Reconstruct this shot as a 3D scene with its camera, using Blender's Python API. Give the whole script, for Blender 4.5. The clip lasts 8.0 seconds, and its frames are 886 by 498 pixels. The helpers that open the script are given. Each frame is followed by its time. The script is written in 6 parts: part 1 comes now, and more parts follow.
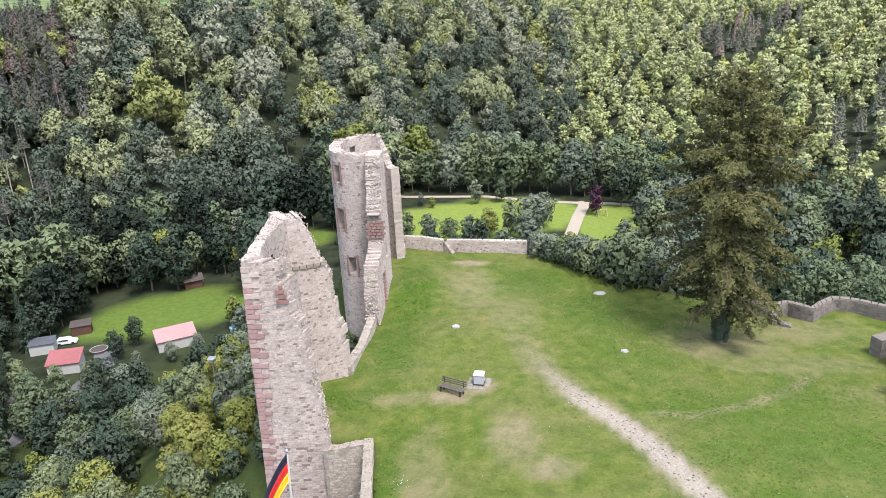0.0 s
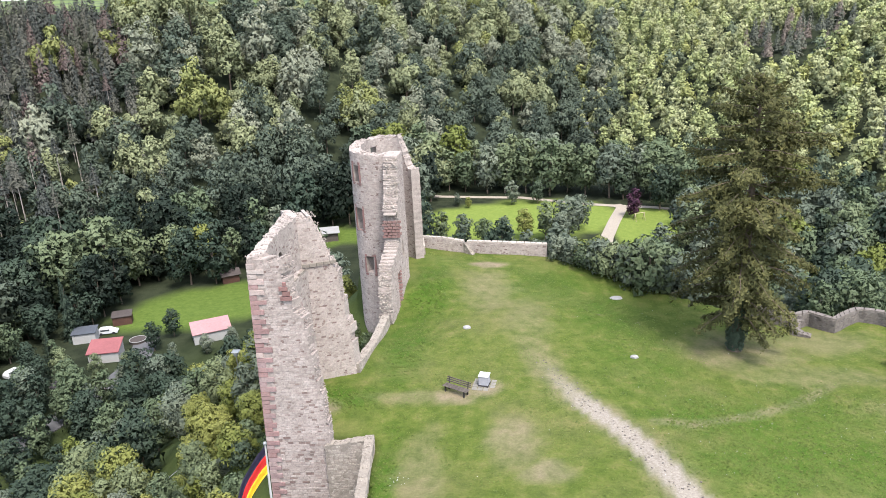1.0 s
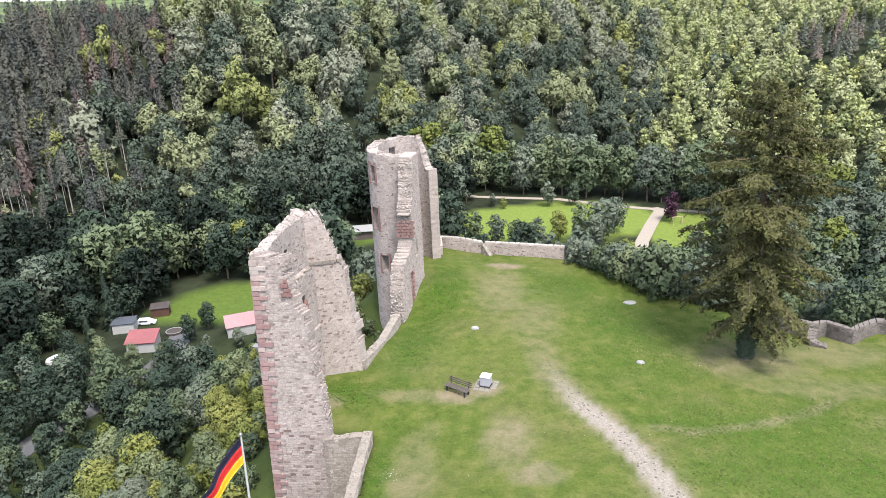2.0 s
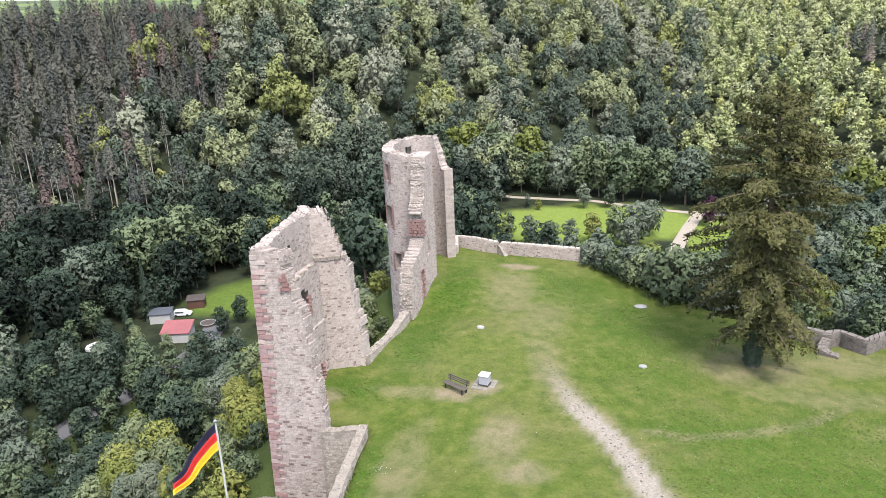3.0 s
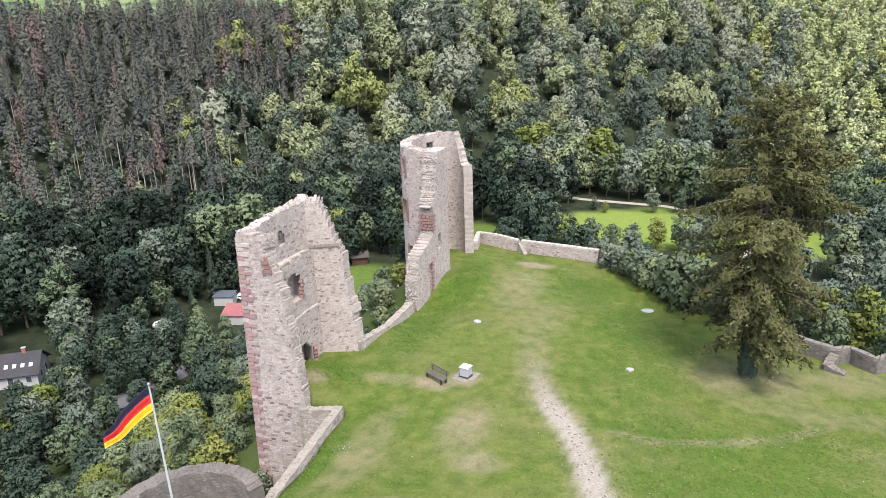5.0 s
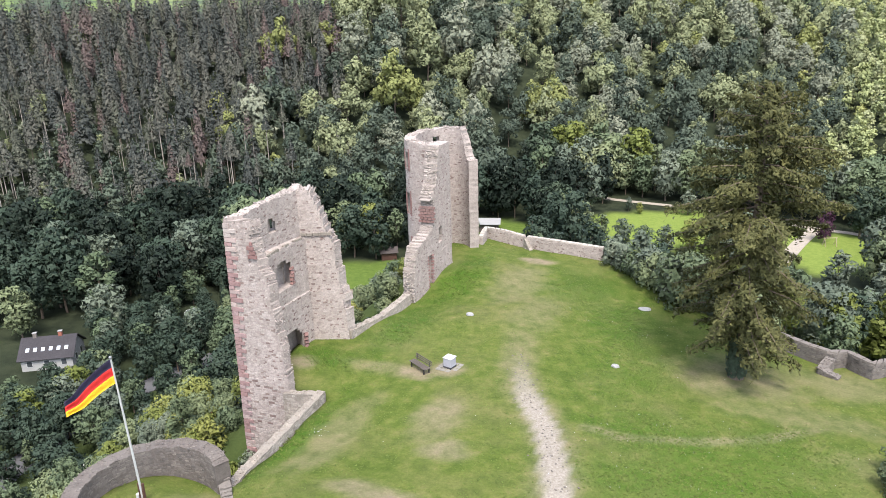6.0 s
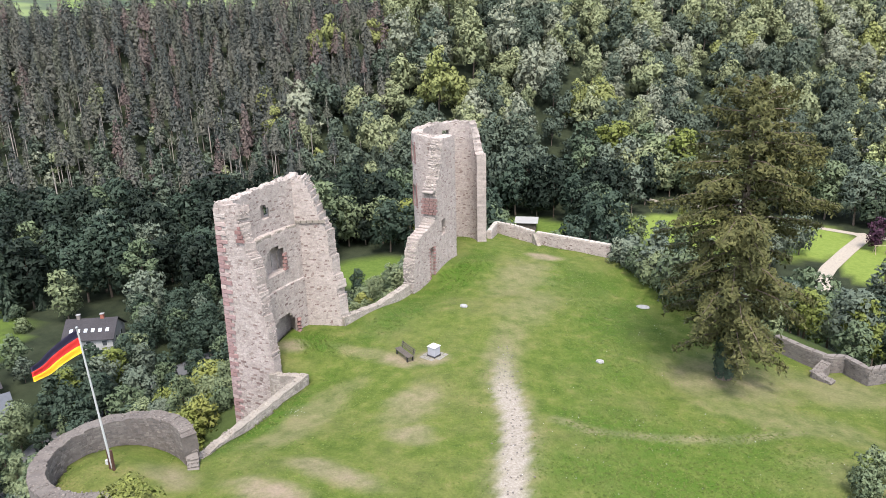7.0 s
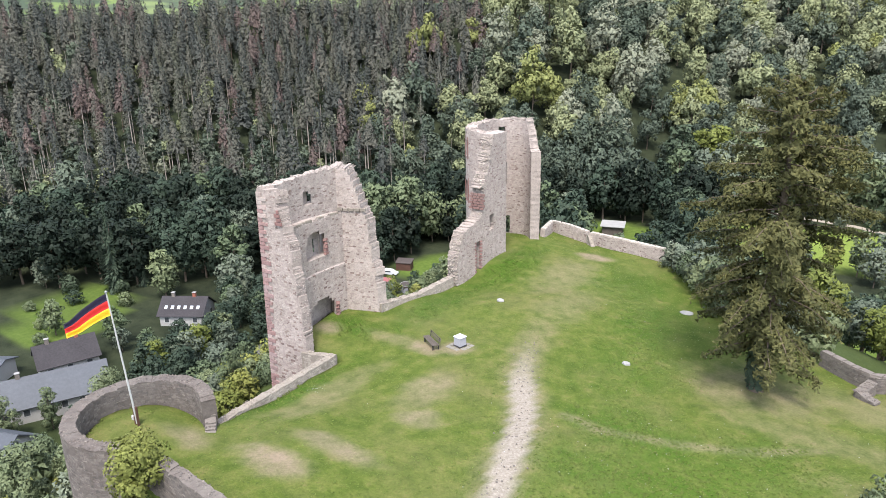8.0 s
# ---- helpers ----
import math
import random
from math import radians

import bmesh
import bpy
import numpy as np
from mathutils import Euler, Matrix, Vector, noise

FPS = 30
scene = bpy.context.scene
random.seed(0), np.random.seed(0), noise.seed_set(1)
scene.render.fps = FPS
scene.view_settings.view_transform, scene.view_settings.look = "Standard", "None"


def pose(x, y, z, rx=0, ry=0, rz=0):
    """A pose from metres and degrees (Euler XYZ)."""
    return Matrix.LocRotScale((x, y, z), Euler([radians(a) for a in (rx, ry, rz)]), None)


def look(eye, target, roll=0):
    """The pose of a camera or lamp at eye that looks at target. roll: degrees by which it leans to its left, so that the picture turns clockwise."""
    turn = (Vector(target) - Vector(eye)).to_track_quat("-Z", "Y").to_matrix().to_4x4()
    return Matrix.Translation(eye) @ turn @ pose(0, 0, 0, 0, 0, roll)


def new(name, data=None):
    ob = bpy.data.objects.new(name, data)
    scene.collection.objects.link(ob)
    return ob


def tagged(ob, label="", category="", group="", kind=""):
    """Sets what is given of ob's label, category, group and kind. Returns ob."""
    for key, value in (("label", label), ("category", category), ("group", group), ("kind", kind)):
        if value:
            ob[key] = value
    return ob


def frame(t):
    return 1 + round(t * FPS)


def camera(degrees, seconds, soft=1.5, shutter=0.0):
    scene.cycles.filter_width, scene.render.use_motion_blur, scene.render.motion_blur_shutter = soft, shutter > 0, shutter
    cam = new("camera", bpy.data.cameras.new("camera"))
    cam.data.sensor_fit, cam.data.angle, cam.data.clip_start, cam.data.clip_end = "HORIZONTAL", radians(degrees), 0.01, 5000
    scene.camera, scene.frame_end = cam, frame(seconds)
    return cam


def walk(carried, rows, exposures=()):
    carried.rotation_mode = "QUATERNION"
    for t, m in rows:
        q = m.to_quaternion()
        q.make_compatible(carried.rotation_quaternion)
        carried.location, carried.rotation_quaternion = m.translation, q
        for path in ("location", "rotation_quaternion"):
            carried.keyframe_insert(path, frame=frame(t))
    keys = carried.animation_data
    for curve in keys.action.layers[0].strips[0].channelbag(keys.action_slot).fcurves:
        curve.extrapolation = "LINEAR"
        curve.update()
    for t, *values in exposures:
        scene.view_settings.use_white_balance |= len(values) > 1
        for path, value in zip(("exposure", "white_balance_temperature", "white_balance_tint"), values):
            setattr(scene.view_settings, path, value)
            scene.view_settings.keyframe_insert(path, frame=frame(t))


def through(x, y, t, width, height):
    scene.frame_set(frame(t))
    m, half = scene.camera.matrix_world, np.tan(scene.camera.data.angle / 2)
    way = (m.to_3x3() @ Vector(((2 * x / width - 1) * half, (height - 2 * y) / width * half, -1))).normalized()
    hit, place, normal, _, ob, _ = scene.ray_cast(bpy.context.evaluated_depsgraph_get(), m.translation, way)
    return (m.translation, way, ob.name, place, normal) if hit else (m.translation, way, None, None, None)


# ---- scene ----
cam = camera(64.6, 8.0, 0.8)
PATH = [
    (0, (0.000, 0.000, 22.738), (0.000, 18.923, 16.264), -2.46),
    (0.5, (1.002, -0.150, 22.756), (0.420, 18.773, 16.308), -2.41),
    (1, (2.137, -0.317, 22.866), (0.959, 18.583, 16.434), -2.38),
    (1.5, (3.303, -0.438, 22.945), (1.541, 18.423, 16.531), -2.36),
    (3, (7.092, -0.745, 23.080), (3.594, 17.887, 16.707), -2.14),
    (3.5, (8.498, -0.760, 23.084), (4.433, 17.761, 16.724), -2.01),
    (4, (9.977, -0.697, 23.048), (5.353, 17.696, 16.700), -1.81),
    (4.5, (11.582, -0.568, 22.971), (6.399, 17.679, 16.630), -1.72),
    (6, (16.986, 0.180, 22.443), (10.123, 17.865, 16.107), -1.39),
    (6.5, (19.024, 0.659, 22.196), (11.533, 18.085, 15.855), -1.26),
    (7, (21.159, 1.188, 21.978), (12.984, 18.305, 15.640), -1.17),
    (7.5, (23.337, 1.789, 21.782), (14.045, 18.336, 15.471), -1.08),
    (8, (25.585, 2.532, 21.667), (14.999, 18.289, 15.369), -0.89),
]
walk(cam, [(t, look(eye, target, roll)) for t, eye, target, roll in PATH])

# ---- light ----
SUN_AZ, SUN_EL = radians(152), radians(62)      # azimuth from +y towards +x
world = bpy.data.worlds.new("sky")
scene.world = world
world.use_nodes = True
wn = world.node_tree.nodes
sky = wn.new("ShaderNodeTexSky")
sky.sky_type, sky.sun_disc = "NISHITA", False
sky.sun_elevation, sky.sun_rotation = SUN_EL, SUN_AZ
sky.altitude, sky.air_density, sky.dust_density, sky.ozone_density = 300, 1.0, 2.0, 1.0
wn["Background"].inputs["Strength"].default_value = 0.138
veil = wn.new("ShaderNodeHueSaturation")          # thin cloud: a paler sky
veil.inputs["Saturation"].default_value = 0.58
world.node_tree.links.new(sky.outputs["Color"], veil.inputs["Color"])
world.node_tree.links.new(veil.outputs["Color"], wn["Background"].inputs["Color"])
sun_data = bpy.data.lights.new("sun", "SUN")
sun_data.energy, sun_data.angle, sun_data.color = 1.4, radians(14.0), (1.0, 0.945, 0.88)
sun = new("sun", sun_data)
to_sun = Vector((math.sin(SUN_AZ) * math.cos(SUN_EL), math.cos(SUN_AZ) * math.cos(SUN_EL), math.sin(SUN_EL)))
scene.view_settings.exposure = 2.12
sun.matrix_world = look(to_sun * 300, (0, 0, 0))

# ---- materials ----
def material(name, rough=0.9):
    m = bpy.data.materials.new(name)
    m.use_nodes = True
    b = m.node_tree.nodes["Principled BSDF"]
    b.inputs["Roughness"].default_value = rough
    b.inputs["Specular IOR Level"].default_value = 0.25
    return m, m.node_tree.nodes, m.node_tree.links, b


def noise_node(n, l, scale, detail=4, coords=None, rough=0.55):
    t = n.new("ShaderNodeTexNoise")
    t.inputs["Scale"].default_value, t.inputs["Detail"].default_value, t.inputs["Roughness"].default_value = scale, detail, rough
    if coords is not None:
        l.new(coords, t.inputs["Vector"])
    return t.outputs["Fac"]


def ramp(n, l, fac, stops):
    r = n.new("ShaderNodeValToRGB")
    e = r.color_ramp.elements
    while len(e) < len(stops):
        e.new(0.5)
    for k, (p, c) in zip(e, stops):
        k.position, k.color = p, (*c, 1)
    l.new(fac, r.inputs["Fac"])
    return r.outputs["Color"]


def mix(n, l, fac, a, b, mode="MIX"):
    m = n.new("ShaderNodeMix")
    m.data_type, m.blend_type = "RGBA", mode
    for socket, v in ((m.inputs["Factor"], fac), (m.inputs[6], a), (m.inputs[7], b)):
        if isinstance(v, (int, float)):
            socket.default_value = v
        elif isinstance(v, tuple):
            socket.default_value = (*v, 1)
        else:
            l.new(v, socket)
    return m.outputs[2]


def math_node(n, l, op, a, b=0.0, clamp=False):
    m = n.new("ShaderNodeMath")
    m.operation, m.use_clamp = op, clamp
    for socket, v in ((m.inputs[0], a), (m.inputs[1], b)):
        if isinstance(v, (int, float)):
            socket.default_value = v
        else:
            l.new(v, socket)
    return m.outputs[0]


def bump(n, l, b, height, strength, distance):
    k = n.new("ShaderNodeBump")
    k.inputs["Strength"].default_value, k.inputs["Distance"].default_value = strength, distance
    l.new(height, k.inputs["Height"])
    l.new(k.outputs["Normal"], b.inputs["Normal"])


def place(n):
    return n.new("ShaderNodeNewGeometry").outputs["Position"]


def stone_material(name, stops, stain=0.35, random_by="island"):
    m, n, l, b = material(name, 0.95)
    pos = place(n)
    pick = n.new("ShaderNodeNewGeometry").outputs["Random Per Island"] if random_by == "island" else n.new("ShaderNodeObjectInfo").outputs["Random"]
    base = ramp(n, l, pick, stops)
    grain = noise_node(n, l, 9, 8, pos, 0.7)
    base = mix(n, l, 0.6, base, ramp(n, l, grain, [(0.25, (0.35, 0.35, 0.35)), (0.7, (0.75, 0.73, 0.71))]), "OVERLAY")
    mottle = noise_node(n, l, 2.1, 4, pos, 0.6)
    base = mix(n, l, 1.0, base, ramp(n, l, mottle, [(0.3, (0.80, 0.78, 0.77)), (0.5, (0.98, 0.97, 0.96)), (0.7, (1.1, 1.09, 1.08))]), "MULTIPLY")
    pits = ramp(n, l, noise_node(n, l, 6.5, 3, pos, 0.6), [(0.58, (0, 0, 0)), (0.68, (1, 1, 1))])
    base = mix(n, l, math_node(n, l, "MULTIPLY", pits, 0.5), base, (0.13, 0.105, 0.095))
    big = noise_node(n, l, 0.45, 5, pos, 0.65)
    base = mix(n, l, math_node(n, l, "MULTIPLY", ramp(n, l, big, [(0.45, (0, 0, 0)), (0.72, (1, 1, 1))]), stain), base, (0.16, 0.145, 0.13))
    l.new(base, b.inputs["Base Color"])
    bump(n, l, b, grain, 0.5, 0.03)
    return m


MORTAR = stone_material("lime mortar and rubble", [(0.0, (0.254, 0.219, 0.203)), (1.0, (0.297, 0.260, 0.241))], 0.3)
PALE = [(0.0, (0.280, 0.244, 0.227)), (0.3, (0.318, 0.279, 0.261)), (0.55, (0.262, 0.221, 0.206)), (0.75, (0.327, 0.292, 0.275)), (0.88, (0.224, 0.182, 0.168)), (0.96, (0.146, 0.105, 0.097))]
STONE = stone_material("pale rubble stone", PALE, 0.22)
LOOSE = stone_material("rubble stone set singly", PALE, 0.22, "object")
COPING = stone_material("coping stone", [(0.0, (0.27, 0.245, 0.22)), (0.5, (0.33, 0.30, 0.27)), (1.0, (0.29, 0.255, 0.23))], 0.3, "object")
QUOIN = stone_material("red sandstone quoin", [(0.0, (0.20, 0.13, 0.128)), (0.5, (0.25, 0.155, 0.15)), (0.8, (0.23, 0.17, 0.17)), (1.0, (0.33, 0.27, 0.25))], 0.25, "object")
RED = stone_material("red sandstone", [(0.0, (0.15, 0.082, 0.078)), (1.0, (0.215, 0.125, 0.115))], 0.3)
GREYSTONE = stone_material("grey weathered stone", [(0.0, (0.088, 0.076, 0.070)), (0.5, (0.135, 0.120, 0.110)), (0.85, (0.075, 0.068, 0.066)), (1.0, (0.17, 0.15, 0.135))], 0.35)
CAP = stone_material("weathered wall top", [(0.0, (0.15, 0.135, 0.115)), (0.5, (0.20, 0.178, 0.155)), (1.0, (0.26, 0.232, 0.205))], 0.3)
# darker than the facing stone, to offset the sun on the tower tops
CAPSTONE = stone_material("wall top toned down for sun", [(0.0, (0.162, 0.142, 0.125)), (0.5, (0.204, 0.180, 0.162)), (1.0, (0.257, 0.228, 0.207))], 0.3)
LOWMORTAR = stone_material("weathered beige mortar", [(0.0, (0.18, 0.160, 0.138)), (1.0, (0.23, 0.205, 0.178))], 0.3)
LOWSTONE = stone_material("weathered beige stone", [(0.0, (0.22, 0.195, 0.17)), (0.4, (0.31, 0.28, 0.25)), (0.7, (0.25, 0.215, 0.19)), (1.0, (0.36, 0.33, 0.295))], 0.3)


def leaf_material(name, dark, light, pick="object", tone=0.2, through=0.22, grain=5.0):
    m, n, l, b = material(name, 0.6)
    b.inputs["Specular IOR Level"].default_value = 0.12
    pos = place(n)
    isl = n.new("ShaderNodeNewGeometry").outputs["Random Per Island"]
    var = n.new("ShaderNodeObjectInfo").outputs["Random"] if pick == "object" else noise_node(n, l, 0.07, 2, pos)
    fac = math_node(n, l, "ADD", math_node(n, l, "MULTIPLY", isl, tone), math_node(n, l, "MULTIPLY", var, 1 - tone))
    col = ramp(n, l, fac, [(0.15, dark), (0.85, light)])
    fleck = noise_node(n, l, grain, 3, pos, 0.6)          # leaf clusters within a spray
    col = mix(n, l, 1.0, col, ramp(n, l, fleck, [(0.32, (0.66, 0.67, 0.66)), (0.5, (1.0, 1.0, 1.0)), (0.68, (1.35, 1.33, 1.3))]), "MULTIPLY")
    l.new(col, b.inputs["Base Color"])
    tr = n.new("ShaderNodeBsdfTranslucent")
    l.new(col, tr.inputs["Color"])
    ms = n.new("ShaderNodeMixShader")
    ms.inputs[0].default_value = through
    l.new(b.outputs[0], ms.inputs[1]), l.new(tr.outputs[0], ms.inputs[2])
    l.new(ms.outputs[0], n["Material Output"].inputs["Surface"])
    return m


LEAF = [leaf_material("foliage mid green", (0.086, 0.114, 0.064), (0.154, 0.181, 0.096)),
        leaf_material("foliage grey green", (0.095, 0.117, 0.086), (0.153, 0.176, 0.127)),
        leaf_material("foliage yellow green", (0.119, 0.141, 0.036), (0.198, 0.207, 0.062)),
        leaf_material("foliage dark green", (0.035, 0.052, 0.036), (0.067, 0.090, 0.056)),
        # a darker copy of the dark green, with shade put into its colour
        leaf_material("foliage green darkened for shade", (0.016, 0.024, 0.017), (0.040, 0.055, 0.034))]
NEEDLE = leaf_material("needles dark olive", (0.082, 0.086, 0.035), (0.185, 0.174, 0.066), tone=0.4, through=0.4)
COPPER = leaf_material("copper beech leaves", (0.056, 0.023, 0.042), (0.093, 0.046, 0.072))
# distance haze is put into these colours as extra blue
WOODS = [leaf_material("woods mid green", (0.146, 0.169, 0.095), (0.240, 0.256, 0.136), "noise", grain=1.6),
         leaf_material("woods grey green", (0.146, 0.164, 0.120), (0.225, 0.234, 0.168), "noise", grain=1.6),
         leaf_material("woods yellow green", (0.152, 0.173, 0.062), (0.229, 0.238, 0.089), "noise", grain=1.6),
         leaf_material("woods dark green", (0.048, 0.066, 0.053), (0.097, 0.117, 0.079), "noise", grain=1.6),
         leaf_material("woods conifer green", (0.065, 0.068, 0.058), (0.116, 0.113, 0.090), "noise", grain=1.6),
         leaf_material("woods bare brown conifer", (0.090, 0.068, 0.063), (0.137, 0.105, 0.093), "noise", grain=1.6),
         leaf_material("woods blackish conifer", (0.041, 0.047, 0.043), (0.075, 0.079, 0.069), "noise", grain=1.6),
         leaf_material("woods grey conifer", (0.065, 0.071, 0.052), (0.107, 0.109, 0.082), "noise", grain=1.6)]


# paler copies of the woods colours, with haze and sunlight put into them
FARWOODS = [leaf_material("far woods mid green", (0.217, 0.251, 0.115), (0.342, 0.365, 0.167), "noise", grain=1.2),
         leaf_material("far woods grey green", (0.231, 0.252, 0.136), (0.343, 0.355, 0.186), "noise", grain=1.2),
         leaf_material("far woods yellow green", (0.230, 0.250, 0.093), (0.326, 0.333, 0.133), "noise", grain=1.2),
         leaf_material("far woods dark green", (0.105, 0.135, 0.090), (0.160, 0.186, 0.117), "noise", grain=1.2),
         leaf_material("far woods conifer green", (0.081, 0.092, 0.075), (0.143, 0.147, 0.111), "noise", grain=1.2),
         leaf_material("far woods bare brown conifer", (0.137, 0.115, 0.099), (0.221, 0.181, 0.150), "noise", grain=1.2)]


def plain(name, color, rough=0.8, spread=0.3, scale=6.0, metal=0.0):
    m, n, l, b = material(name, rough)
    pos = place(n)
    f = noise_node(n, l, scale, 6, pos, 0.65)
    g = noise_node(n, l, scale * 0.12, 3, pos)
    f = math_node(n, l, "ADD", math_node(n, l, "MULTIPLY", f, 0.6), math_node(n, l, "MULTIPLY", g, 0.4))
    lo, hi = tuple(c * (1 - spread) for c in color), tuple(min(1, c * (1 + spread)) for c in color)
    l.new(ramp(n, l, f, [(0.3, lo), (0.7, hi)]), b.inputs["Base Color"])
    b.inputs["Metallic"].default_value = metal
    bump(n, l, b, f, 0.25, 0.02)
    return m


BARK = plain("bark", (0.11, 0.085, 0.065), 0.95, 0.5, 8)
PALE_BARK = plain("pale dead trunk", (0.26, 0.23, 0.20), 0.9, 0.4, 2)
WHITE = plain("white render", (0.30, 0.295, 0.285), 0.8, 0.08)
SLATE = plain("dark slate roof", (0.036, 0.033, 0.036), 0.95, 0.35, 3)
GREYROOF = plain("grey metal roof", (0.060, 0.066, 0.078), 0.55, 0.2, 2)
REDROOF = plain("red sheet roof", (0.20, 0.070, 0.072), 0.6, 0.2, 2)
PINKROOF = plain("faded red roof", (0.279, 0.155, 0.155), 0.7, 0.2, 2)
WOOD = plain("weathered grey wood", (0.081, 0.068, 0.059), 0.85, 0.35, 12)
BROWNWOOD = plain("brown wood", (0.068, 0.034, 0.025), 0.7, 0.3, 12)
METAL = plain("galvanised metal", (0.260, 0.267, 0.273), 0.45, 0.15, 10, 0.6)
WHITEPOLE = plain("white pole paint", (0.384, 0.384, 0.372), 0.5, 0.1, 10)
CONCRETE = plain("pale concrete", (0.23, 0.225, 0.22), 0.9, 0.15, 8)
GRAVEL = plain("pale gravel", (0.260, 0.226, 0.186), 0.95, 0.3, 14)
SLABS = plain("paving", (0.165, 0.155, 0.135), 0.9, 0.2, 6)
FLAGBLACK = plain("black cloth", (0.035, 0.03, 0.06), 0.8, 0.15)
FLAGRED = plain("red cloth", (0.62, 0.045, 0.04), 0.75, 0.1)
FLAGGOLD = plain("gold cloth", (0.85, 0.52, 0.04), 0.75, 0.08)
BLUE = plain("blue tarpaulin", (0.16, 0.33, 0.40), 0.6, 0.2)
GLASS = plain("window glass seen from outside", (0.05, 0.055, 0.06), 0.12, 0.2)
DARKWOOD = plain("dark painted iron", (0.03, 0.028, 0.027), 0.6, 0.2, 12)
PLINTH = plain("pale lavender render", (0.27, 0.268, 0.295), 0.8, 0.08, 8)
WHITEPANEL = plain("white panel", (0.42, 0.42, 0.42), 0.5, 0.08, 8)
WHITESHEET = plain("white sheet", (0.50, 0.51, 0.52), 0.5, 0.1, 3)
SKYPANE = plain("skylight pane", (0.45, 0.48, 0.52), 0.2, 0.1, 3)
BRICKRED = plain("red brick", (0.24, 0.09, 0.065), 0.9, 0.25, 9)
DARKROOF = plain("dark brown roof felt", (0.055, 0.045, 0.042), 0.9, 0.3, 4)
ASPHALT = plain("asphalt", (0.085, 0.085, 0.09), 0.95, 0.2, 5)
PALEWOOD = plain("pale timber", (0.34, 0.28, 0.19), 0.85, 0.2, 10)
TYRE = plain("tyre rubber", (0.02, 0.02, 0.02), 0.9, 0.2)
TUFT = leaf_material("grass blades", (0.070, 0.100, 0.020), (0.115, 0.145, 0.038), "noise", 0.4, 0.4)

# ---- mesh helpers ----
def mesh_from(verts, faces, mats=None, smooth_faces=False, name="mesh", normals=None):
    """A mesh from arrays: verts (n, 3), faces (m, 4) or (m, 3), optional material index per face."""
    verts, faces = np.asarray(verts, np.float32), np.asarray(faces, np.int32)
    me = bpy.data.meshes.new(name)
    k = faces.shape[1]
    me.vertices.add(len(verts))
    me.vertices.foreach_set("co", verts.ravel())
    me.loops.add(faces.size)
    me.loops.foreach_set("vertex_index", faces.ravel())
    me.polygons.add(len(faces))
    me.polygons.foreach_set("loop_start", np.arange(0, faces.size, k, dtype=np.int32))
    if mats is not None:
        me.polygons.foreach_set("material_index", np.asarray(mats, np.int32))
    me.polygons.foreach_set("use_smooth", np.full(len(faces), smooth_faces))
    me.update(calc_edges=True)
    if normals is not None:             # leaf clumps are shaded by the crown that they belong to
        at = me.attributes.new("custom_normal", "FLOAT_VECTOR", "POINT")
        at.data.foreach_set("vector", np.asarray(normals, np.float32).ravel())
    return me


def link(name, me, mats, parent=None, label=""):
    for m in mats if isinstance(mats, (list, tuple)) else [mats]:
        me.materials.append(m)
    ob = new(name, me)
    ob.parent = parent
    if label:
        tagged(ob, label)
    return ob


def part(name, bm, mat, parent, label=""):
    """Links a bmesh as one mesh object under a thing or a part."""
    me = bpy.data.meshes.new(name)
    bm.to_mesh(me)
    bm.free()
    return link(name, me, mat, parent, label)


def thing(name, m, label, category, group="", kind=""):
    ob = new(name)
    ob.matrix_world = m
    return tagged(ob, label, category, group, kind)


def box(bm, x0, y0, z0, x1, y1, z1, bevel=0.0):
    r = bmesh.ops.create_cube(bm, size=1.0, matrix=Matrix.Translation(((x0 + x1) / 2, (y0 + y1) / 2, (z0 + z1) / 2)) @ Matrix.Diagonal((x1 - x0, y1 - y0, z1 - z0, 1)))
    if bevel:
        es = list({e for v in r["verts"] for e in v.link_edges})
        bmesh.ops.bevel(bm, geom=es, offset=bevel, segments=1, affect="EDGES")
    return bm


def prism(bm, pts, z0, z1):
    """An upright prism over a polygon in plan."""
    lo = [bm.verts.new((x, y, z0)) for x, y in pts]
    hi = [bm.verts.new((x, y, z1)) for x, y in pts]
    bm.faces.new(lo[::-1]), bm.faces.new(hi)
    for i in range(len(pts)):
        k = (i + 1) % len(pts)
        bm.faces.new((lo[i], lo[k], hi[k], hi[i]))
    return bm


def rod(bm, p, q, r0, r1=None, sides=8):
    p, q = Vector(p), Vector(q)
    m = Matrix.Translation((p + q) / 2) @ (q - p).to_track_quat("Z", "Y").to_matrix().to_4x4()
    bmesh.ops.create_cone(bm, cap_ends=True, segments=sides, radius1=r0, radius2=r0 if r1 is None else r1, depth=(q - p).length, matrix=m)
    return bm


def tube_arrays(p, q, r0, r1, sides=6):
    p, q = np.array(p, float), np.array(q, float)
    d = (q - p) / np.linalg.norm(q - p)
    u = np.cross(d, (0.3, 0.9, 0.1))
    u /= np.linalg.norm(u)
    v = np.cross(d, u)
    a = np.linspace(0, 2 * np.pi, sides, endpoint=False)[:, None]
    ring = np.cos(a) * u + np.sin(a) * v
    V = np.vstack([p + ring * r0, q + ring * r1])
    i = np.arange(sides)
    return V, np.stack([i, (i + 1) % sides, (i + 1) % sides + sides, i + sides], 1)


def join_arrays(bits):
    """Joins (verts, faces) bits with four-cornered faces."""
    V, F, n = [], [], 0
    for v, f in bits:
        V.append(v), F.append(f + n)
        n += len(v)
    return np.vstack(V), np.vstack(F)


def ground_z(x, y):
    return float(height(np.array([x]), np.array([y]))[0])

